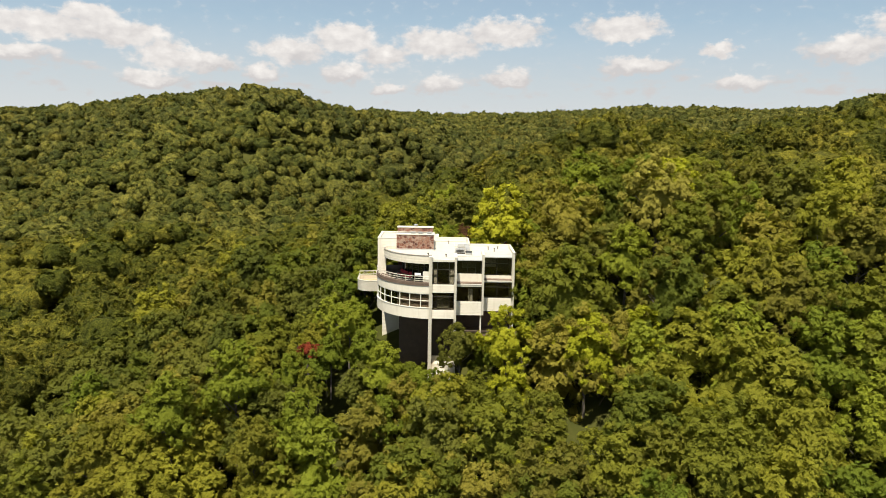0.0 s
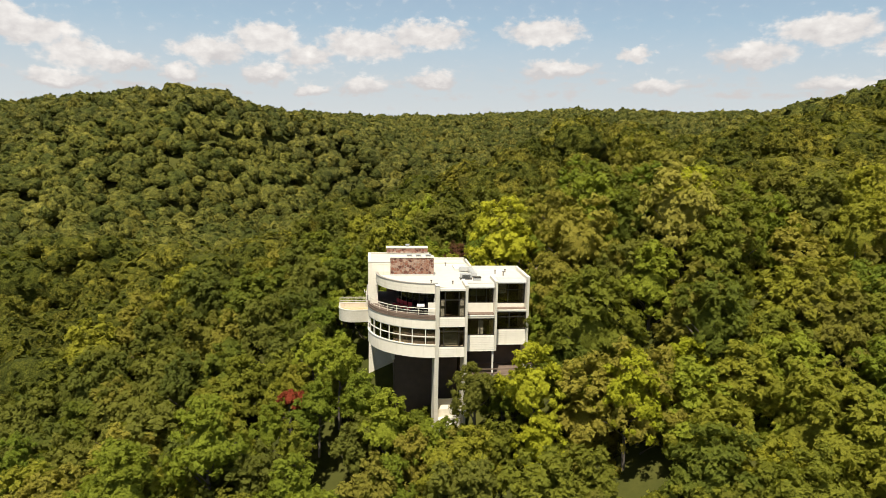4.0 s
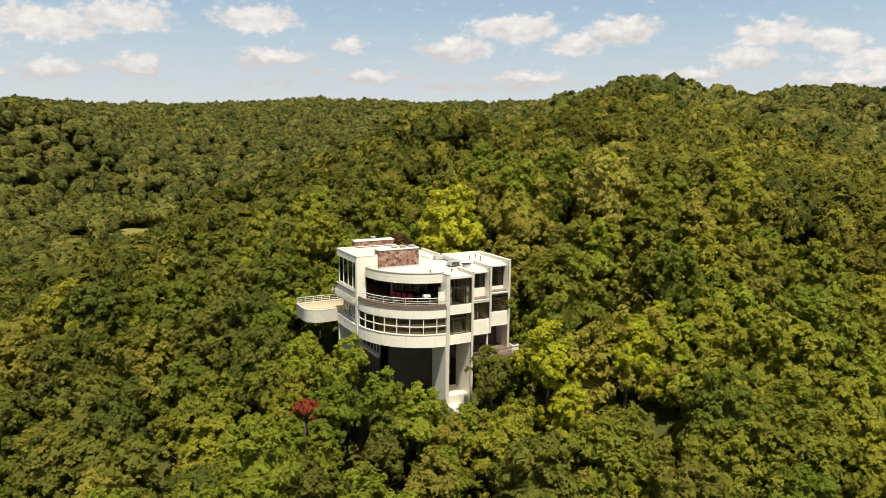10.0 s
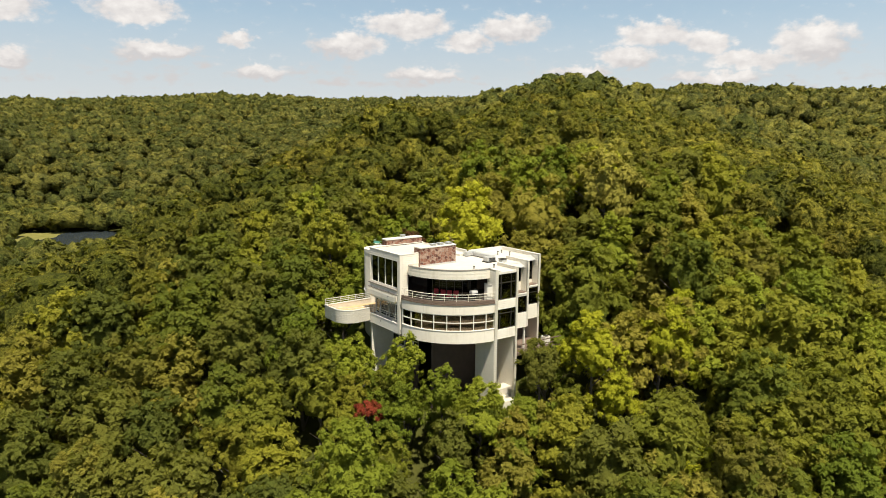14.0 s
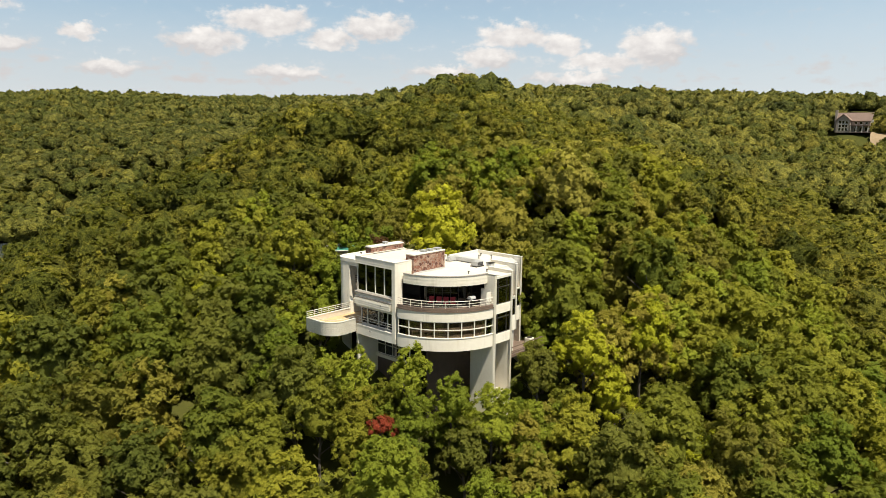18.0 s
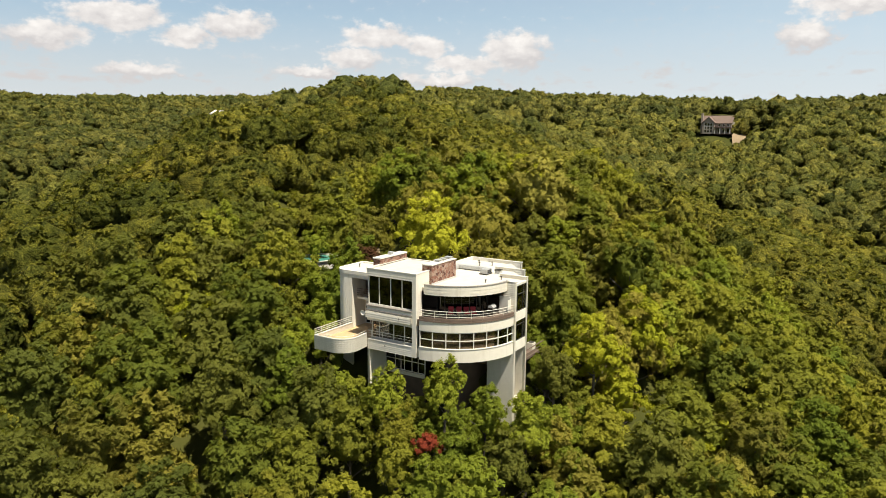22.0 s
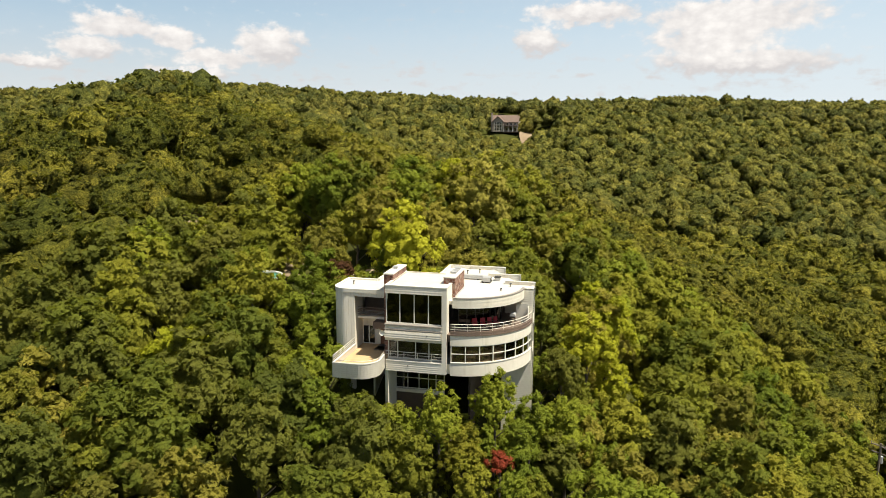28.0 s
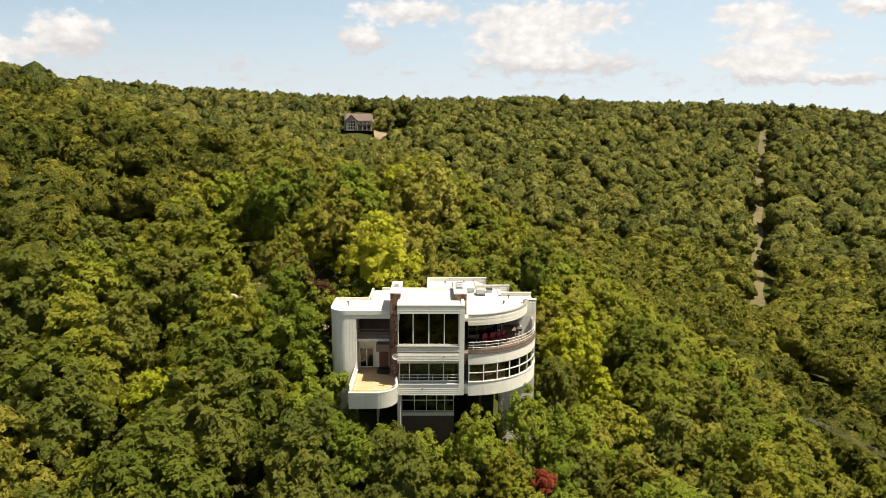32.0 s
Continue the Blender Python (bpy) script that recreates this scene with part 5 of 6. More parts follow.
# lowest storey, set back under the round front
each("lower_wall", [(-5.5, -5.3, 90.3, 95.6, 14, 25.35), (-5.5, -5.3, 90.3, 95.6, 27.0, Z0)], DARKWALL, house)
part("lower_sill", boxes((-5.75, -5.5, 90.3, 95.6, 25.0, 25.32)), STUCCO, house)
window("low_window", "x", -5.5, 90.3, 95.5, 25.35, 27.6, (91.2, 92.0, 93.0, 94.2), (26.5,), TRIM, GLASS_DARK, 0.08, 0.12)
part("lower_wall", boxes((-5.5, 1.45, 87.6, 87.8, 14, Z0)), PLUM, house)
part("lower_wall", boxes((1.72, 8.8, 88.5, 88.7, 14, Z0)), DARKWALL, house)
part("lower_wall", boxes((-1.22, 1.45, 84.8, 85.0, 14, 22.6)), STUCCO, house)
part("side_fin", boxes((-8.38, -5.3, 95.45, 95.72, 13, Z0)), SIDING, house)
part("porch_post", boxes((4.7, 4.88, 84.1, 84.28, 25.4, Z0)), TRIM, house)
part("porch_floor", boxes((1.72, 10.4, 83.7, 88.5, 25.1, 25.4)), DECK, house)
part("porch_post", boxes((10.0, 10.2, 83.8, 84.0, 16, 25.1)), DECK, house)
each("porch_rail", [(1.75, 10.3, 83.72, 83.80, 26.2, 26.3), (1.75, 10.3, 83.72, 83.80, 25.75, 25.82)], DECK, house)
each("stair_block", [(-1.2, 0.5, 80.9, 82.4, 14.5, 21.6), (-1.2, 1.4, 82.4, 83.6, 14.5, 22.4)], SIDING, house)

# round-cornered wing with the recessed porch
WX = -5.95
each("wing_wall", [(WX, WX + 0.25, 99.75, 100.7, 24, 35.3), (WX, WX + 0.25, 96.5, 99.75, 34.9, 35.3)], VSIDING, house)
part("wing_corner", arc(bmesh.new(), WX + 1.6, 100.7, 1.35, 1.6, 90, 180, 24, 35.3, 18), VSIDING, house)
each("wing_side", [(WX + 1.6, -0.7, 102.05, 102.3, 24, 35.3), (-0.95, -0.7, 97.9, 102.05, 24, 35.3)], VSIDING, house)
part("wing_roof", slab(bmesh.new(), [(WX + 0.2, 96.5)] + [(p[0], p[1]) for p in arcpts(WX + 1.6, 100.7, 1.4, 180, 90, 0, 12)] + [(-0.9, 102.1), (-0.9, 98.7), (3.3, 98.7), (3.3, 96.5)], 35.25, 35.5), ROOF, house, "white membrane roof")
cop = arc(bmesh.new(), WX + 1.6, 100.7, 1.36, 1.66, 90, 180, 35.3, 35.68, 18)
box(cop, WX - 0.06, WX + 0.24, 96.5, 100.7, 35.3, 35.68)
box(cop, WX + 1.6, -0.65, 102.06, 102.36, 35.3, 35.68)
box(cop, -0.95, -0.65, 98.9, 102.06, 35.3, 35.68)
box(cop, -0.65, 3.5, 98.75, 98.97, 35.3, 35.72)
part("wing_parapet", cop, TRIM, house)
part("recess_back", boxes((-3.5, -3.3, 96.5, 100.0, Z1, 32.55)), STUCCO, house)
part("recess_side", boxes((WX + 0.25, -3.5, 99.75, 99.95, Z1, 35.2)), STUCCO, house)
part("recess_side", boxes((WX + 0.3, -3.5, 96.5, 96.6, Z1, 35.2)), DARKWALL, house)
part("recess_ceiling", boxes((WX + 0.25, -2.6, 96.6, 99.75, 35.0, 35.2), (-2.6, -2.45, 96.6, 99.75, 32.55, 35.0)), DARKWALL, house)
part("loft_floor", boxes((-5.0, -2.6, 96.6, 99.75, 32.35, 32.6)), STUCCO, house)
loft = part("loft_rail", boxes(*[(-5.05, -4.98, 96.6, 99.75, z, z + 0.07) for z in (32.75, 33.0, 33.25, 33.5)]), DECK, house)
window("patio_door", "x", -3.62, 98.28, 99.72, 29.22, 31.3, (99.0,), (), TRIM, GLASS_DARK, 0.1, 0.1)
door = part("entry_door", boxes((-3.58, -3.52, 96.85, 97.75, 29.22, 32.1)), DOORWOOD, house, "brown timber door with a glazed panel")
part("door_panel", boxes((-3.60, -3.58, 97.05, 97.55, 30.9, 31.7)), CURTAIN, door)
part("door_mat", boxes((-4.3, -3.7, 96.9, 97.8, 29.24, 29.27)), BRONZE, house)

# terrace with a rounded parapet
ter = [(-5.95, 95.75), (-8.4, 95.75), (-9.6, 95.65)] + [(-10.1 + 1.95 * math.cos(radians(a)), 97.55 + 1.95 * math.sin(radians(a))) for a in range(270, 179, -9)] + [(-12.05, 99.85), (-5.95, 99.85)]
part("terrace_floor", slab(bmesh.new(), [(-9.0 + (x + 9.0) * 0.965, 97.8 + (y - 97.8) * 0.95) for x, y in ter], 28.5, 29.1), STUCCO, house)
for k in range(24):
    y0 = 95.78 + k * 0.17
    x0 = -12.0
    if y0 < 97.5:
        x0 = -10.1 - math.sqrt(max(0.0, 1.9 ** 2 - (97.55 - y0) ** 2))
    part("board", boxes((max(x0, -12.0), -3.52 if 96.6 < y0 < 99.7 else -5.96, y0, y0 + 0.155, 29.11, 29.2)), TAN, house)
wall = ter[1:-1] + [(-5.95, 99.85)]


def offset_path(path, d):
    out = []
    for i, (x, y) in enumerate(path):
        ax, ay = path[max(i - 1, 0)]
        bx, by = path[min(i + 1, len(path) - 1)]
        l = math.hypot(bx - ax, by - ay)
        out.append((x + (by - ay) / l * d, y - (bx - ax) / l * d))
    return out


def ribbon(path, d, z0, z1):
    q = offset_path(path, d)
    return slab(bmesh.new(), path + q[::-1], z0, z1)


part("terrace_parapet", ribbon(wall, 0.16, 28.35, 29.78), SIDING, house)
part("terrace_coping", ribbon(offset_path(wall, -0.03), 0.24, 29.78, 29.86), TRIM, house)
mid = offset_path(wall, 0.08)
side = [(x, y) for x, y in mid if y > 99.5]
tr = tube(tube(tube(bmesh.new(), [(x, y, 30.5) for x, y in side], 0.035), [(x, y, 30.28) for x, y in side], 0.022), [(x, y, 30.06) for x, y in side], 0.022)
tube(tr, [(x, y, 30.08) for x, y in mid], 0.028)
trail = part("terrace_rail", tr, RAIL, house, "", True)
for k in range(7):
    x = -12.0 + k
    part("post", tube(bmesh.new(), [(x, side[-1][1], 29.86), (x, side[-1][1], 30.5)], 0.028, 6), RAIL, trail)

# chimneys
chA = part("chimney", boxes((-6.0, -1.2, 89.2, 90.35, 35.3, 37.32)), STONE, house, "broad chimney of red-brown rubble stone")
part("chimney_cap", boxes((-6.06, -1.14, 89.14, 90.41, 37.32, 37.44), bevel=0.03), TRIM, chA)
each("flashing", [(-6.05, -1.15, 89.12, 89.2, 35.36, 35.52), (-1.2, -1.12, 89.2, 90.35, 35.36, 35.52)], STEEL, chA)
for x in (-3.9, -2.9, -1.8):
    part("flue", boxes((x - 0.26, x + 0.26, 89.5, 90.02, 37.44, 37.56), (x - 0.34, x + 0.34, 89.42, 90.1, 37.6, 37.65), bevel=0.01), STEEL, chA)
chB = part("chimney", boxes((-6.28, -1.4, 95.5, 96.45, 35.2, 37.42), (-6.28, -5.3, 95.72, 96.45, 29.2, 35.2)), STONE, house, "long low chimney of red-brown rubble stone")
part("chimney_cap", boxes((-6.34, -1.34, 95.44, 96.51, 37.42, 37.56), bevel=0.03), TRIM, chB)
part("flue", boxes((-4.0, -3.6, 95.75, 96.15, 37.56, 37.8), (-4.06, -3.54, 95.69, 96.21, 37.8, 37.85)), STEEL, chB)

# what stands on the roof
hv = thing("rooftop_unit", (2.2, 87.3, ZR), "grey rooftop air unit with ducts on the white roof", "air unit")
part("cabinet", boxes((1.55, 2.75, 86.9, 87.75, ZR + 0.12, 35.95), bevel=0.04), STEEL, hv)
part("curb", boxes((1.5, 2.8, 86.85, 87.8, ZR, ZR + 0.12)), BRONZE, hv)
part("grille", boxes(*[(1.7, 2.6, 86.87, 86.9, 35.55 + 0.09 * k, 35.6 + 0.09 * k) for k in range(4)]), BRONZE, hv)
hv2 = thing("rooftop_unit", (3.2, 86.3, ZR), "low grey duct box on the white roof", "air unit")
part("cabinet", boxes((2.85, 3.6, 86.0, 86.6, ZR, 35.72), bevel=0.03), STEEL, hv2)
part("lid", boxes((2.8, 3.65, 85.95, 86.65, 35.72, 35.77)), BRONZE, hv2)
duct = thing("roof_duct", (3.3, 89.4, ZR), "bent grey sheet-metal duct lying on the roof", "duct")
part("run", boxes((2.9, 3.5, 87.9, 91.2, ZR + 0.1, 35.85), bevel=0.05), STEEL, duct)
part("elbow", boxes((1.9, 3.5, 91.2, 91.8, ZR + 0.05, 35.9), bevel=0.08), STEEL, duct)
each("foot", [(3.05, 3.35, 88.4, 88.6, ZR, ZR + 0.1), (3.05, 3.35, 90.4, 90.6, ZR, ZR + 0.1)], BRONZE, duct)
sk = thing("skylight", (2.2, 93.2, ZR), "flat framed skylight in the white roof", "skylight")
part("frame", boxes((1.5, 1.6, 91.9, 94.5, ZR, 35.6), (2.75, 2.85, 91.9, 94.5, ZR, 35.6), (1.6, 2.75, 91.9, 92.0, ZR, 35.6), (1.6, 2.75, 94.4, 94.5, ZR, 35.6)), TRIM, sk)
part("pane", boxes((1.6, 2.75, 92.0, 94.4, 35.52, 35.55)), MILKY, sk)
for x, y, h in ((0.74, 95.1, 0.35), (0.4, 84.5, 0.3), (5.9, 90.2, 0.4), (-3.2, 100.8, 0.35), (-1.8, 85.2, 0.25), (7.2, 91.0, 0.3), (6.6, 88.9, 0.45)):
    v = thing("vent_pipe", (x, y, ZR), "short dark vent pipe standing on the roof", "vent", "vents on the roof")
    base = 35.5 if y > 100 else ZR
    v.location.z = base
    part("pipe", tube(bmesh.new(), [(x, y, base), (x, y, base + h)], 0.07, 10), COPING, v)
    part("hood", tube(bmesh.new(), [(x, y, base + h), (x, y, base + h + 0.06)], 0.12, 10), BRONZE, v)

# furniture of the upper deck
def deck_chair(x, y, turn):
    c = thing("deck_chair", (x, y, Z2), "red cushioned chair on the upper deck", "chair", "red chairs on the deck")
    part("seat", boxes((x - 0.28, x + 0.28, y - 0.28, y + 0.28, Z2 + 0.38, Z2 + 0.48), bevel=0.03), RED, c)
    part("backrest", boxes((x - 0.28, x + 0.28, y + 0.24, y + 0.34, Z2 + 0.48, Z2 + 1.02), bevel=0.04), RED, c)
    for sx in (-0.25, 0.25):
        for sy in (-0.25, 0.25):
            part("leg", tube(bmesh.new(), [(x + sx, y + sy, Z2), (x + sx, y + sy, Z2 + 0.38)], 0.025, 6), BRONZE, c)
        part("armrest", boxes((x + sx - 0.04, x + sx + 0.04, y - 0.25, y + 0.25, Z2 + 0.62, Z2 + 0.67), bevel=0.015), BRONZE, c)
    c.rotation_euler = (0, 0, radians(turn))
    return c


for x, y, turn in ((-5.45, 87.2, -62), (-5.1, 86.4, -55), (-4.7, 85.75, -48), (-4.2, 85.2, -40)):
    deck_chair(x, y, turn)
tb = thing("deck_table", (-5.9, 85.9, Z2), "small dark table before the red chairs", "table")
part("top", tube(bmesh.new(), [(-5.75, 85.85, Z2 + 0.5), (-5.75, 85.85, Z2 + 0.54)], 0.4, 18), BRONZE, tb)
part("pedestal", tube(bmesh.new(), [(-5.75, 85.85, Z2), (-5.75, 85.85, Z2 + 0.5)], 0.05, 8), BRONZE, tb)
gr = thing("barbecue_grill", (-3.0, 83.75, Z2), "grey lidded barbecue grill on the upper deck", "grill")
part("body", boxes((-3.4, -2.6, 83.5, 84.0, Z2 + 0.75, Z2 + 0.95), bevel=0.04), BRONZE, gr)
lid = arc(bmesh.new(), 0, 0, 0.0, 0.3, 0, 180, -0.38, 0.38, 10)
bmesh.ops.rotate(lid, verts=lid.verts, cent=(0, 0, 0), matrix=Matrix.Rotation(radians(90), 3, "Y") @ Matrix.Rotation(radians(90), 3, "Z"))
bmesh.ops.translate(lid, verts=lid.verts, vec=(-3.0, 83.75, Z2 + 0.95))
part("lid", lid, STEEL, gr)
for sx in (-3.32, -2.68):
    for sy in (83.56, 83.94):
        part("leg", tube(bmesh.new(), [(sx, sy, Z2), (sx, sy, Z2 + 0.75)], 0.025, 6), BRONZE, gr)
ac = thing("air_conditioner", (8.6, 84.6, 25.4), "white outdoor air conditioner on the porch floor", "air conditioner")
part("case", boxes((8.2, 9.1, 84.2, 84.95, 25.4, 26.3), bevel=0.04), TRIM, ac)
part("fan_grille", tube(bmesh.new(), [(8.65, 84.57, 26.3), (8.65, 84.57, 26.34)], 0.34, 18), BRONZE, ac)


# ---- river, valley meadow, cuttings ----
def draped(name, outline_fn, nu, nv, lift, mat, label, category, kind="structure"):
    """A sheet that lies on the soil."""
    u, v = np.meshgrid(np.linspace(0, 1, nu), np.linspace(-1, 1, nv), indexing="ij")
    x, y = outline_fn(u, v)
    z = ground_at(x, y) + lift
    i = (np.arange(nu - 1)[:, None] * nv + np.arange(nv - 1)[None]).ravel()
    f = np.stack([i, i + nv, i + nv + 1, i + 1], -1).astype(np.int32)
    me = mesh_from(name, np.stack([x, y, z], -1).reshape(-1, 3), f, [mat], smooth=True)
    return tagged(new(name, me), label, category, kind=kind)


def along(pts, width):
    p = np.array(pts, float)
    s = np.concatenate([[0], np.cumsum(np.hypot(*np.diff(p, axis=0).T))])
    def fn(u, v):
        q = u * s[-1]
        x, y = np.interp(q, s, p[:, 0]), np.interp(q, s, p[:, 1])
        dx = np.interp(q + 1, s, p[:, 0]) - np.interp(q - 1, s, p[:, 0])
        dy = np.interp(q + 1, s, p[:, 1]) - np.interp(q - 1, s, p[:, 1])
        l = np.maximum(np.hypot(dx, dy), 1e-6)
        w = width * (1 + 0.18 * np.sin(q * 0.21 + v))
        return x - dy / l * v * w, y + dx / l * v * w
    return fn


def bank_sheet(u0, u1, v0, v1):
    def fn(u, v):
        a = u0 + (u1 - u0) * u
        wob = 2.2 * np.sin(a * 0.11) + 1.1 * np.sin(a * 0.31 + 1)
        b = v0 + (v1 - v0) * (v + 1) / 2 + wob
        return BANK[0] + a * ALONG[0] + b * TOWARDS[0], BANK[1] + a * ALONG[1] + b * TOWARDS[1]
    return fn


draped("meadow", bank_sheet(-24, 85, -20, 92), 70, 20, 0.12, MEADOW, "sunlit grass along the river bank", "meadow")
draped("water", bank_sheet(-24, 85, 0, 80), 70, 16, 0.3, WATER, "still dark river in the valley", "river")
draped("drive", along(DRIVE, 2.6), 60, 7, 0.15, EARTH, "bare clay drive between the trees", "drive")
draped("cutting", along(CUT, 2.1), 120, 5, 0.4, TRACK, "grassy cutting through the woods", "cutting")
draped("patio", lambda u, v: (YARD[0] + 1.3 * (0.3 + 6.0 * np.abs(v)) * np.cos(u * math.tau), YARD[1] + (0.3 + 6.0 * np.abs(v)) * np.sin(u * math.tau)), 40, 8, 0.12, EARTH, "tan paved yard behind the house", "patio")

# ---- yard behind the house ----
draped("clay_bank", lambda u, v: (8.5 + 6.6 * np.abs(v) * np.cos(u * math.tau), 105.3 + 3.6 * np.abs(v) * np.sin(u * math.tau) * (1 + 0.2 * np.sin(5 * u * math.tau))), 40, 8, 0.12, BANK_CLAY, "bare tan clay bank behind the house", "bank")


def rock(seed, x, y, size):
    """A pale broken boulder, half sunk into the bank."""
    rng_ = random.Random(seed)
    bm = bmesh.new()
    bmesh.ops.create_icosphere(bm, subdivisions=2, radius=1.0)
    cuts = [(Vector((rng_.uniform(-1, 1), rng_.uniform(-1, 1), rng_.uniform(-0.2, 1))).normalized(), rng_.uniform(0.55, 0.8)) for _ in range(7)]
    for v in bm.verts:
        for n, d in cuts:
            over = v.co.dot(n) - d
            if over > 0:
                v.co -= n * over
        v.co = Vector((v.co.x * 1.3, v.co.y, v.co.z * 0.7)) * size
    bmesh.ops.rotate(bm, verts=bm.verts, cent=(0, 0, 0), matrix=Matrix.Rotation(rng_.uniform(0, math.tau), 3, "Z"))
    bmesh.ops.translate(bm, verts=bm.verts, vec=(x, y, float(ground_at(x, y)) + 0.05 + 0.3 * size))
    solid("rock", bm, ROCK, "pale broken boulder on the clay bank", "rock", "rocks on the bank")


for k in range(26):
    a, q = k * 2.4, 0.25 + 0.7 * ((k * 7) % 13) / 13
    rock(200 + k, 8.5 + 6.2 * q * math.cos(a), 105.3 + 3.3 * q * math.sin(a), 0.28 + 0.55 * ((k * 5) % 11) / 11)
pool = thing("swimming_pool", (8.4, 118.0, 31.8), "round above-ground pool with teal water and white wall", "pool")
ring = [(8.4 + 3.2 * math.cos(k * math.tau / 36), 118.0 + 2.6 * math.sin(k * math.tau / 36)) for k in range(37)]
part("wall", ribbon(ring, 0.08, 31.7, 33.05), TRIM, pool)
part("rim", ribbon([(8.4 + (x - 8.4) * 1.03, 118.0 + (y - 118.0) * 1.03) for x, y in ring], 0.26, 33.05, 33.13), TRIM, pool)
part("water", slab(bmesh.new(), [(8.4 + (x - 8.4) * 0.97, 118.0 + (y - 118.0) * 0.97) for x, y in ring[:-1]], 32.1, 32.92), TEAL, pool)


def yard_chair(x, y, turn):
    z = YARD[2] + 0.12
    c = thing("garden_chair", (x, y, z), "orange plastic garden chair in the yard", "chair", "orange chairs in the yard")
    part("seat", boxes((x - 0.3, x + 0.3, y - 0.3, y + 0.3, z + 0.36, z + 0.44), bevel=0.02), ORANGE, c)
    part("backrest", boxes((x - 0.3, x + 0.3, y + 0.28, y + 0.36, z + 0.44, z + 1.1), bevel=0.03), ORANGE, c)
    for sx in (-0.26, 0.26):
        for sy in (-0.26, 0.26):
            part("leg", tube(bmesh.new(), [(x + sx, y + sy, z), (x + sx, y + sy, z + 0.36)], 0.03, 6), ORANGE, c)
        part("armrest", boxes((x + sx - 0.05, x + sx + 0.05, y - 0.28, y + 0.28, z + 0.62, z + 0.67)), ORANGE, c)
    c.rotation_euler = (0, 0, radians(turn))


for x, y, turn in ((10.4, 112.2, 30), (11.7, 112.4, 10), (13.2, 115.2, -80)):
    yard_chair(x, y, turn)


# ---- houses among the trees ----
def gable(bm, x0, x1, y0, y1, z, rise, over=0.5):
    """A pitched roof, its ridge along y."""
    xm = (x0 + x1) / 2
    prof = [(x0 - over, z - 0.3), (xm, z + rise), (x1 + over, z - 0.3), (x1 + over, z - 0.55), (xm, z + rise - 0.3), (x0 - over, z - 0.55)]
    a = [bm.verts.new((x, y0 - over, h)) for x, h in prof]
    b = [bm.verts.new((x, y1 + over, h)) for x, h in prof]
    bm.faces.new(a[::-1])
    bm.faces.new(b)
    for i in range(6):
        j = (i + 1) % 6
        bm.faces.new((a[i], a[j], b[j], b[i]))
    bmesh.ops.recalc_face_normals(bm, faces=bm.faces)
    return bm


def gable_across(bm, x0, x1, y0, y1, z, rise, over=0.5):
    """A pitched roof, its ridge along x."""
    gable(bm, y0, y1, x0, x1, z, rise, over)
    bmesh.ops.transform(bm, matrix=Matrix(((0, 1, 0, 0), (1, 0, 0, 0), (0, 0, 1, 0), (0, 0, 0, 1))), verts=bm.verts)
    bmesh.ops.reverse_faces(bm, faces=bm.faces)
    return bm


far = thing("far_house", (404, 141, 50.3), "beige two-storey house with brown gabled roofs across the valley", "house")
part("wall", boxes((399.5, 408, 132.5, 149.5, 50.3, 57.0)), BEIGE, far)
part("roof", gable(bmesh.new(), 399.5, 408, 132.5, 149.5, 57.2, 4.4, 0.7), SHINGLE, far, "brown shingle roof")
part("wing", boxes((396.5, 399.5, 142.0, 149.0, 50.3, 57.2)), BEIGE, far)
tri_bm = bmesh.new()
q = [tri_bm.verts.new(c) for c in ((396.5, 142.0, 57.2), (396.5, 149.0, 57.2), (396.5, 145.5, 60.4), (396.8, 142.0, 57.2), (396.8, 149.0, 57.2), (396.8, 145.5, 60.4))]
for fc in ((0, 1, 2), (5, 4, 3), (0, 3, 4, 1), (1, 4, 5, 2), (2, 5, 3, 0)):
    tri_bm.faces.new([q[i] for i in fc])
part("gable_wall", tri_bm, BEIGE, far)
part("wing_roof", gable_across(bmesh.new(), 396.5, 403.5, 142.0, 149.0, 57.4, 3.4, 0.6), SHINGLE, far)
part("chimney", boxes((400.0, 401.2, 149.6, 150.8, 50.3, 63.0)), BEIGE, far)
part("porch_roof", boxes((395.6, 399.6, 132.0, 142.0, 54.2, 54.5)), SHINGLE, far)
for y in (132.6, 135.5, 138.5, 141.4):
    part("porch_post", boxes((395.8, 396.1, y - 0.15, y + 0.15, 50.3, 54.2)), TRIM, far)
part("porch_deck", boxes((395.4, 399.5, 131.8, 142.0, 50.2, 50.5)), DECK, far)
for y in (143.0, 144.7, 146.4):
    for z in (51.2, 53.2, 55.2):
        window("window", "x", 396.44, y, y + 1.4, z, z + 1.7, (), (), TRIM, GLASS_DARK, 0.12, 0.1, far)
for y in (133.6, 136.2, 138.8):
    window("window", "x", 399.44, y, y + 1.5, 54.9, 56.4, (), (), TRIM, GLASS_DARK, 0.12, 0.1, far)
    window("window", "x", 399.44, y, y + 1.5, 51.0, 53.4, (), (), TRIM, GLASS_DARK, 0.12, 0.1, far)
part("end_chimney", boxes((401, 402, 131.2, 132.4, 50.3, 57.5)), TRIM, far)
draped("bare_yard", lambda u, v: (396 + 11 * (v + 1) / 2 * np.cos(u * math.tau), 122 + 9 * (v + 1) / 2 * np.sin(u * math.tau)), 24, 6, 0.5, EARTH, "bare clay yard beside the far house", "yard")

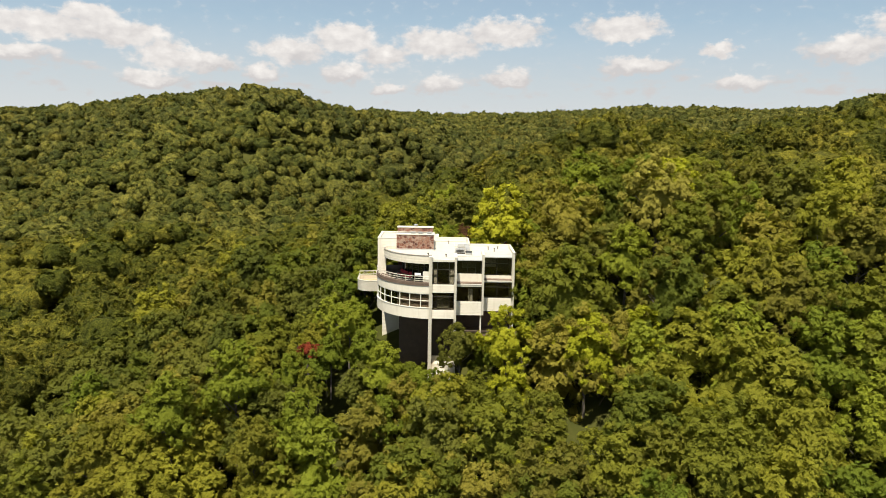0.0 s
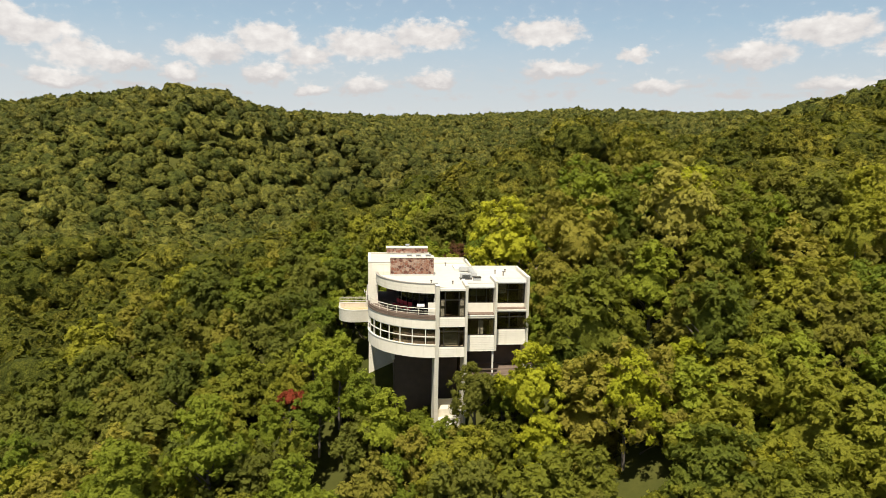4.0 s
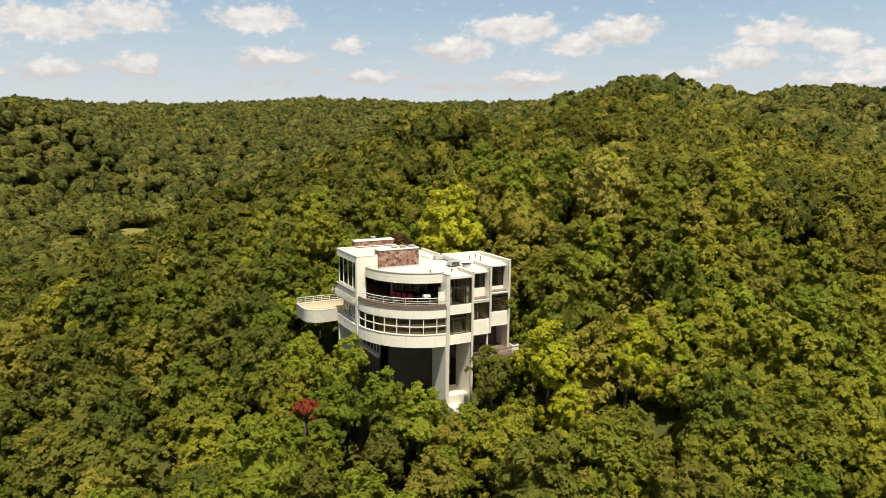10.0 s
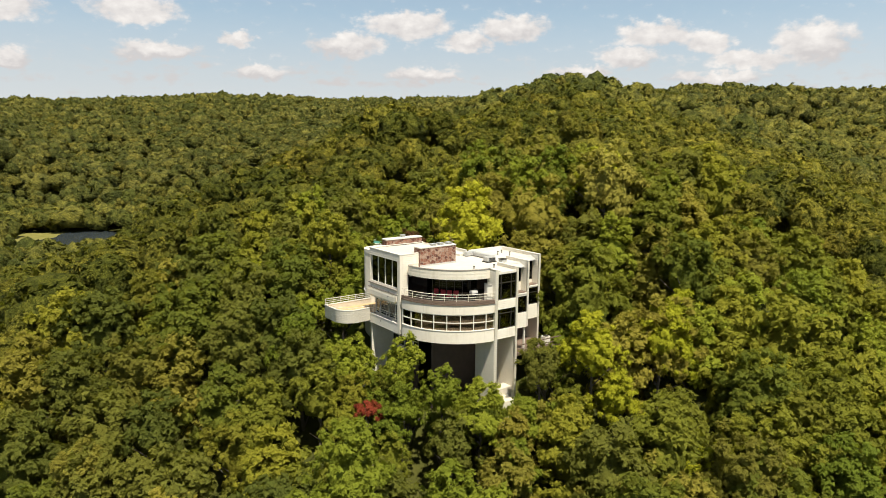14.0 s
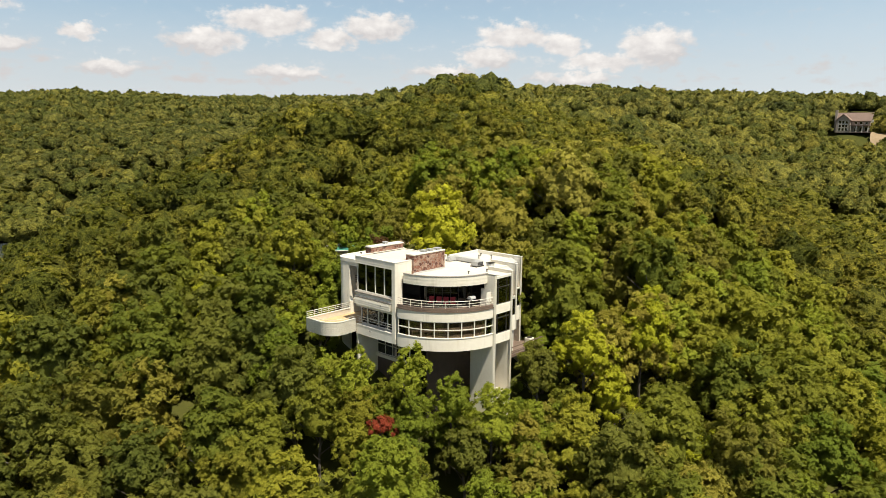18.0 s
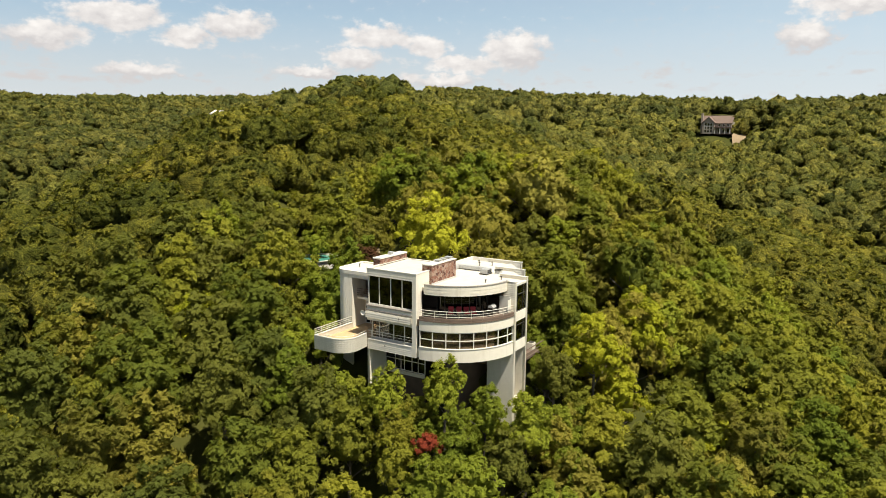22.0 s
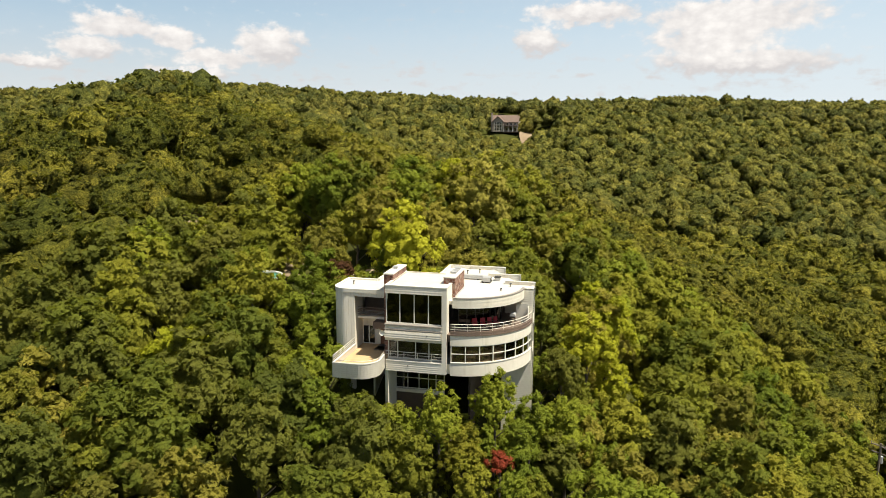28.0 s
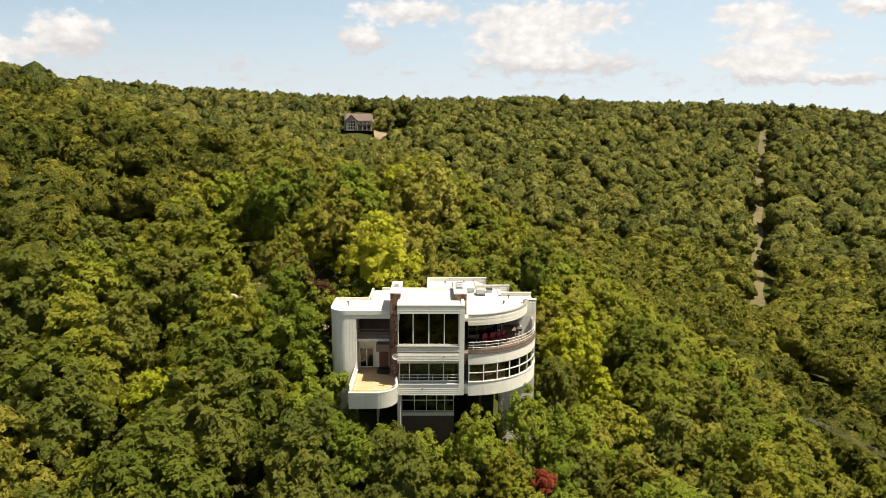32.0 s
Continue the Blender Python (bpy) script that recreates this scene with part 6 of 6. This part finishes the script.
cot = thing("white_cottage", (330, 514, 51), "small white house on the skyline ridge", "house")
part("wall", boxes((325, 335, 510, 518, 50, 64.0)), TRIM, cot)
part("roof", gable(bmesh.new(), 325, 335, 510, 518, 64.1, 2.6), TRIM, cot)
window("window", "x", 324.95, 512, 513.5, 61.0, 62.7, (), (), BRONZE, GLASS_DARK, 0.12, 0.1, cot)
window("window", "y", 509.95, 328, 330, 61.0, 62.7, (), (), BRONZE, GLASS_DARK, 0.12, 0.1, cot)

hut = thing("brown_cottage", (43, 112.5, 35), "small cottage with a brown roof among the trees", "house")
part("wall", boxes((40.5, 45.5, 110, 115, 34, 40.2)), STUCCO, hut)
part("roof", gable(bmesh.new(), 40.5, 45.5, 110, 115, 40.3, 1.9), SHINGLE, hut)
window("window", "x", 40.44, 111.8, 113.2, 38.2, 39.6, (), (), TRIM, GLASS_DARK, 0.08, 0.1, hut)

# ---- power line in the valley ----
def power_pole(x, y, top):
    p = thing("power_pole", (x, y, float(ground_at(x, y))), "grey timber power pole with a crossarm above the trees", "power pole", "poles of the power line")
    part("pole", tube(bmesh.new(), [(x, y, float(ground_at(x, y)) - 0.5), (x, y, top)], [0.19, 0.12], 10), POLEWOOD, p)
    part("crossarm", tube(bmesh.new(), [(x - 0.85, y - 0.85, top - 0.35), (x + 0.85, y + 0.85, top - 0.35)], 0.08, 6), POLEWOOD, p)
    part("crossarm", tube(bmesh.new(), [(x - 0.7, y - 0.7, top - 1.3), (x + 0.7, y + 0.7, top - 1.3)], 0.06, 6), POLEWOOD, p)
    part("transformer", tube(bmesh.new(), [(x + 0.3, y - 0.3, top - 2.7), (x + 0.3, y - 0.3, top - 1.8)], 0.22, 12), STEEL, p)
    for k in (-0.8, 0.0, 0.8):
        part("insulator", tube(bmesh.new(), [(x + k, y + k, top - 0.27), (x + k, y + k, top - 0.05)], 0.05, 8), COPING, p)


(ax, ay), (bx, by) = WIRES
top_a, top_b = 13.6, 9.5
power_pole(ax, ay, top_a)
power_pole(bx, by, top_b)
for k in (-0.8, 0.0, 0.8):
    pts = []
    for i in range(17):
        u = i / 16
        pts.append((ax + (bx - ax) * u + k, ay + (by - ay) * u + k, top_a + (top_b - top_a) * u - 0.03 - 2.4 * u * (1 - u)))
    solid("power_line", tube(bmesh.new(), pts, 0.022, 5), COPING, "sagging grey power line between timber poles", "power line", "wires of the power line")
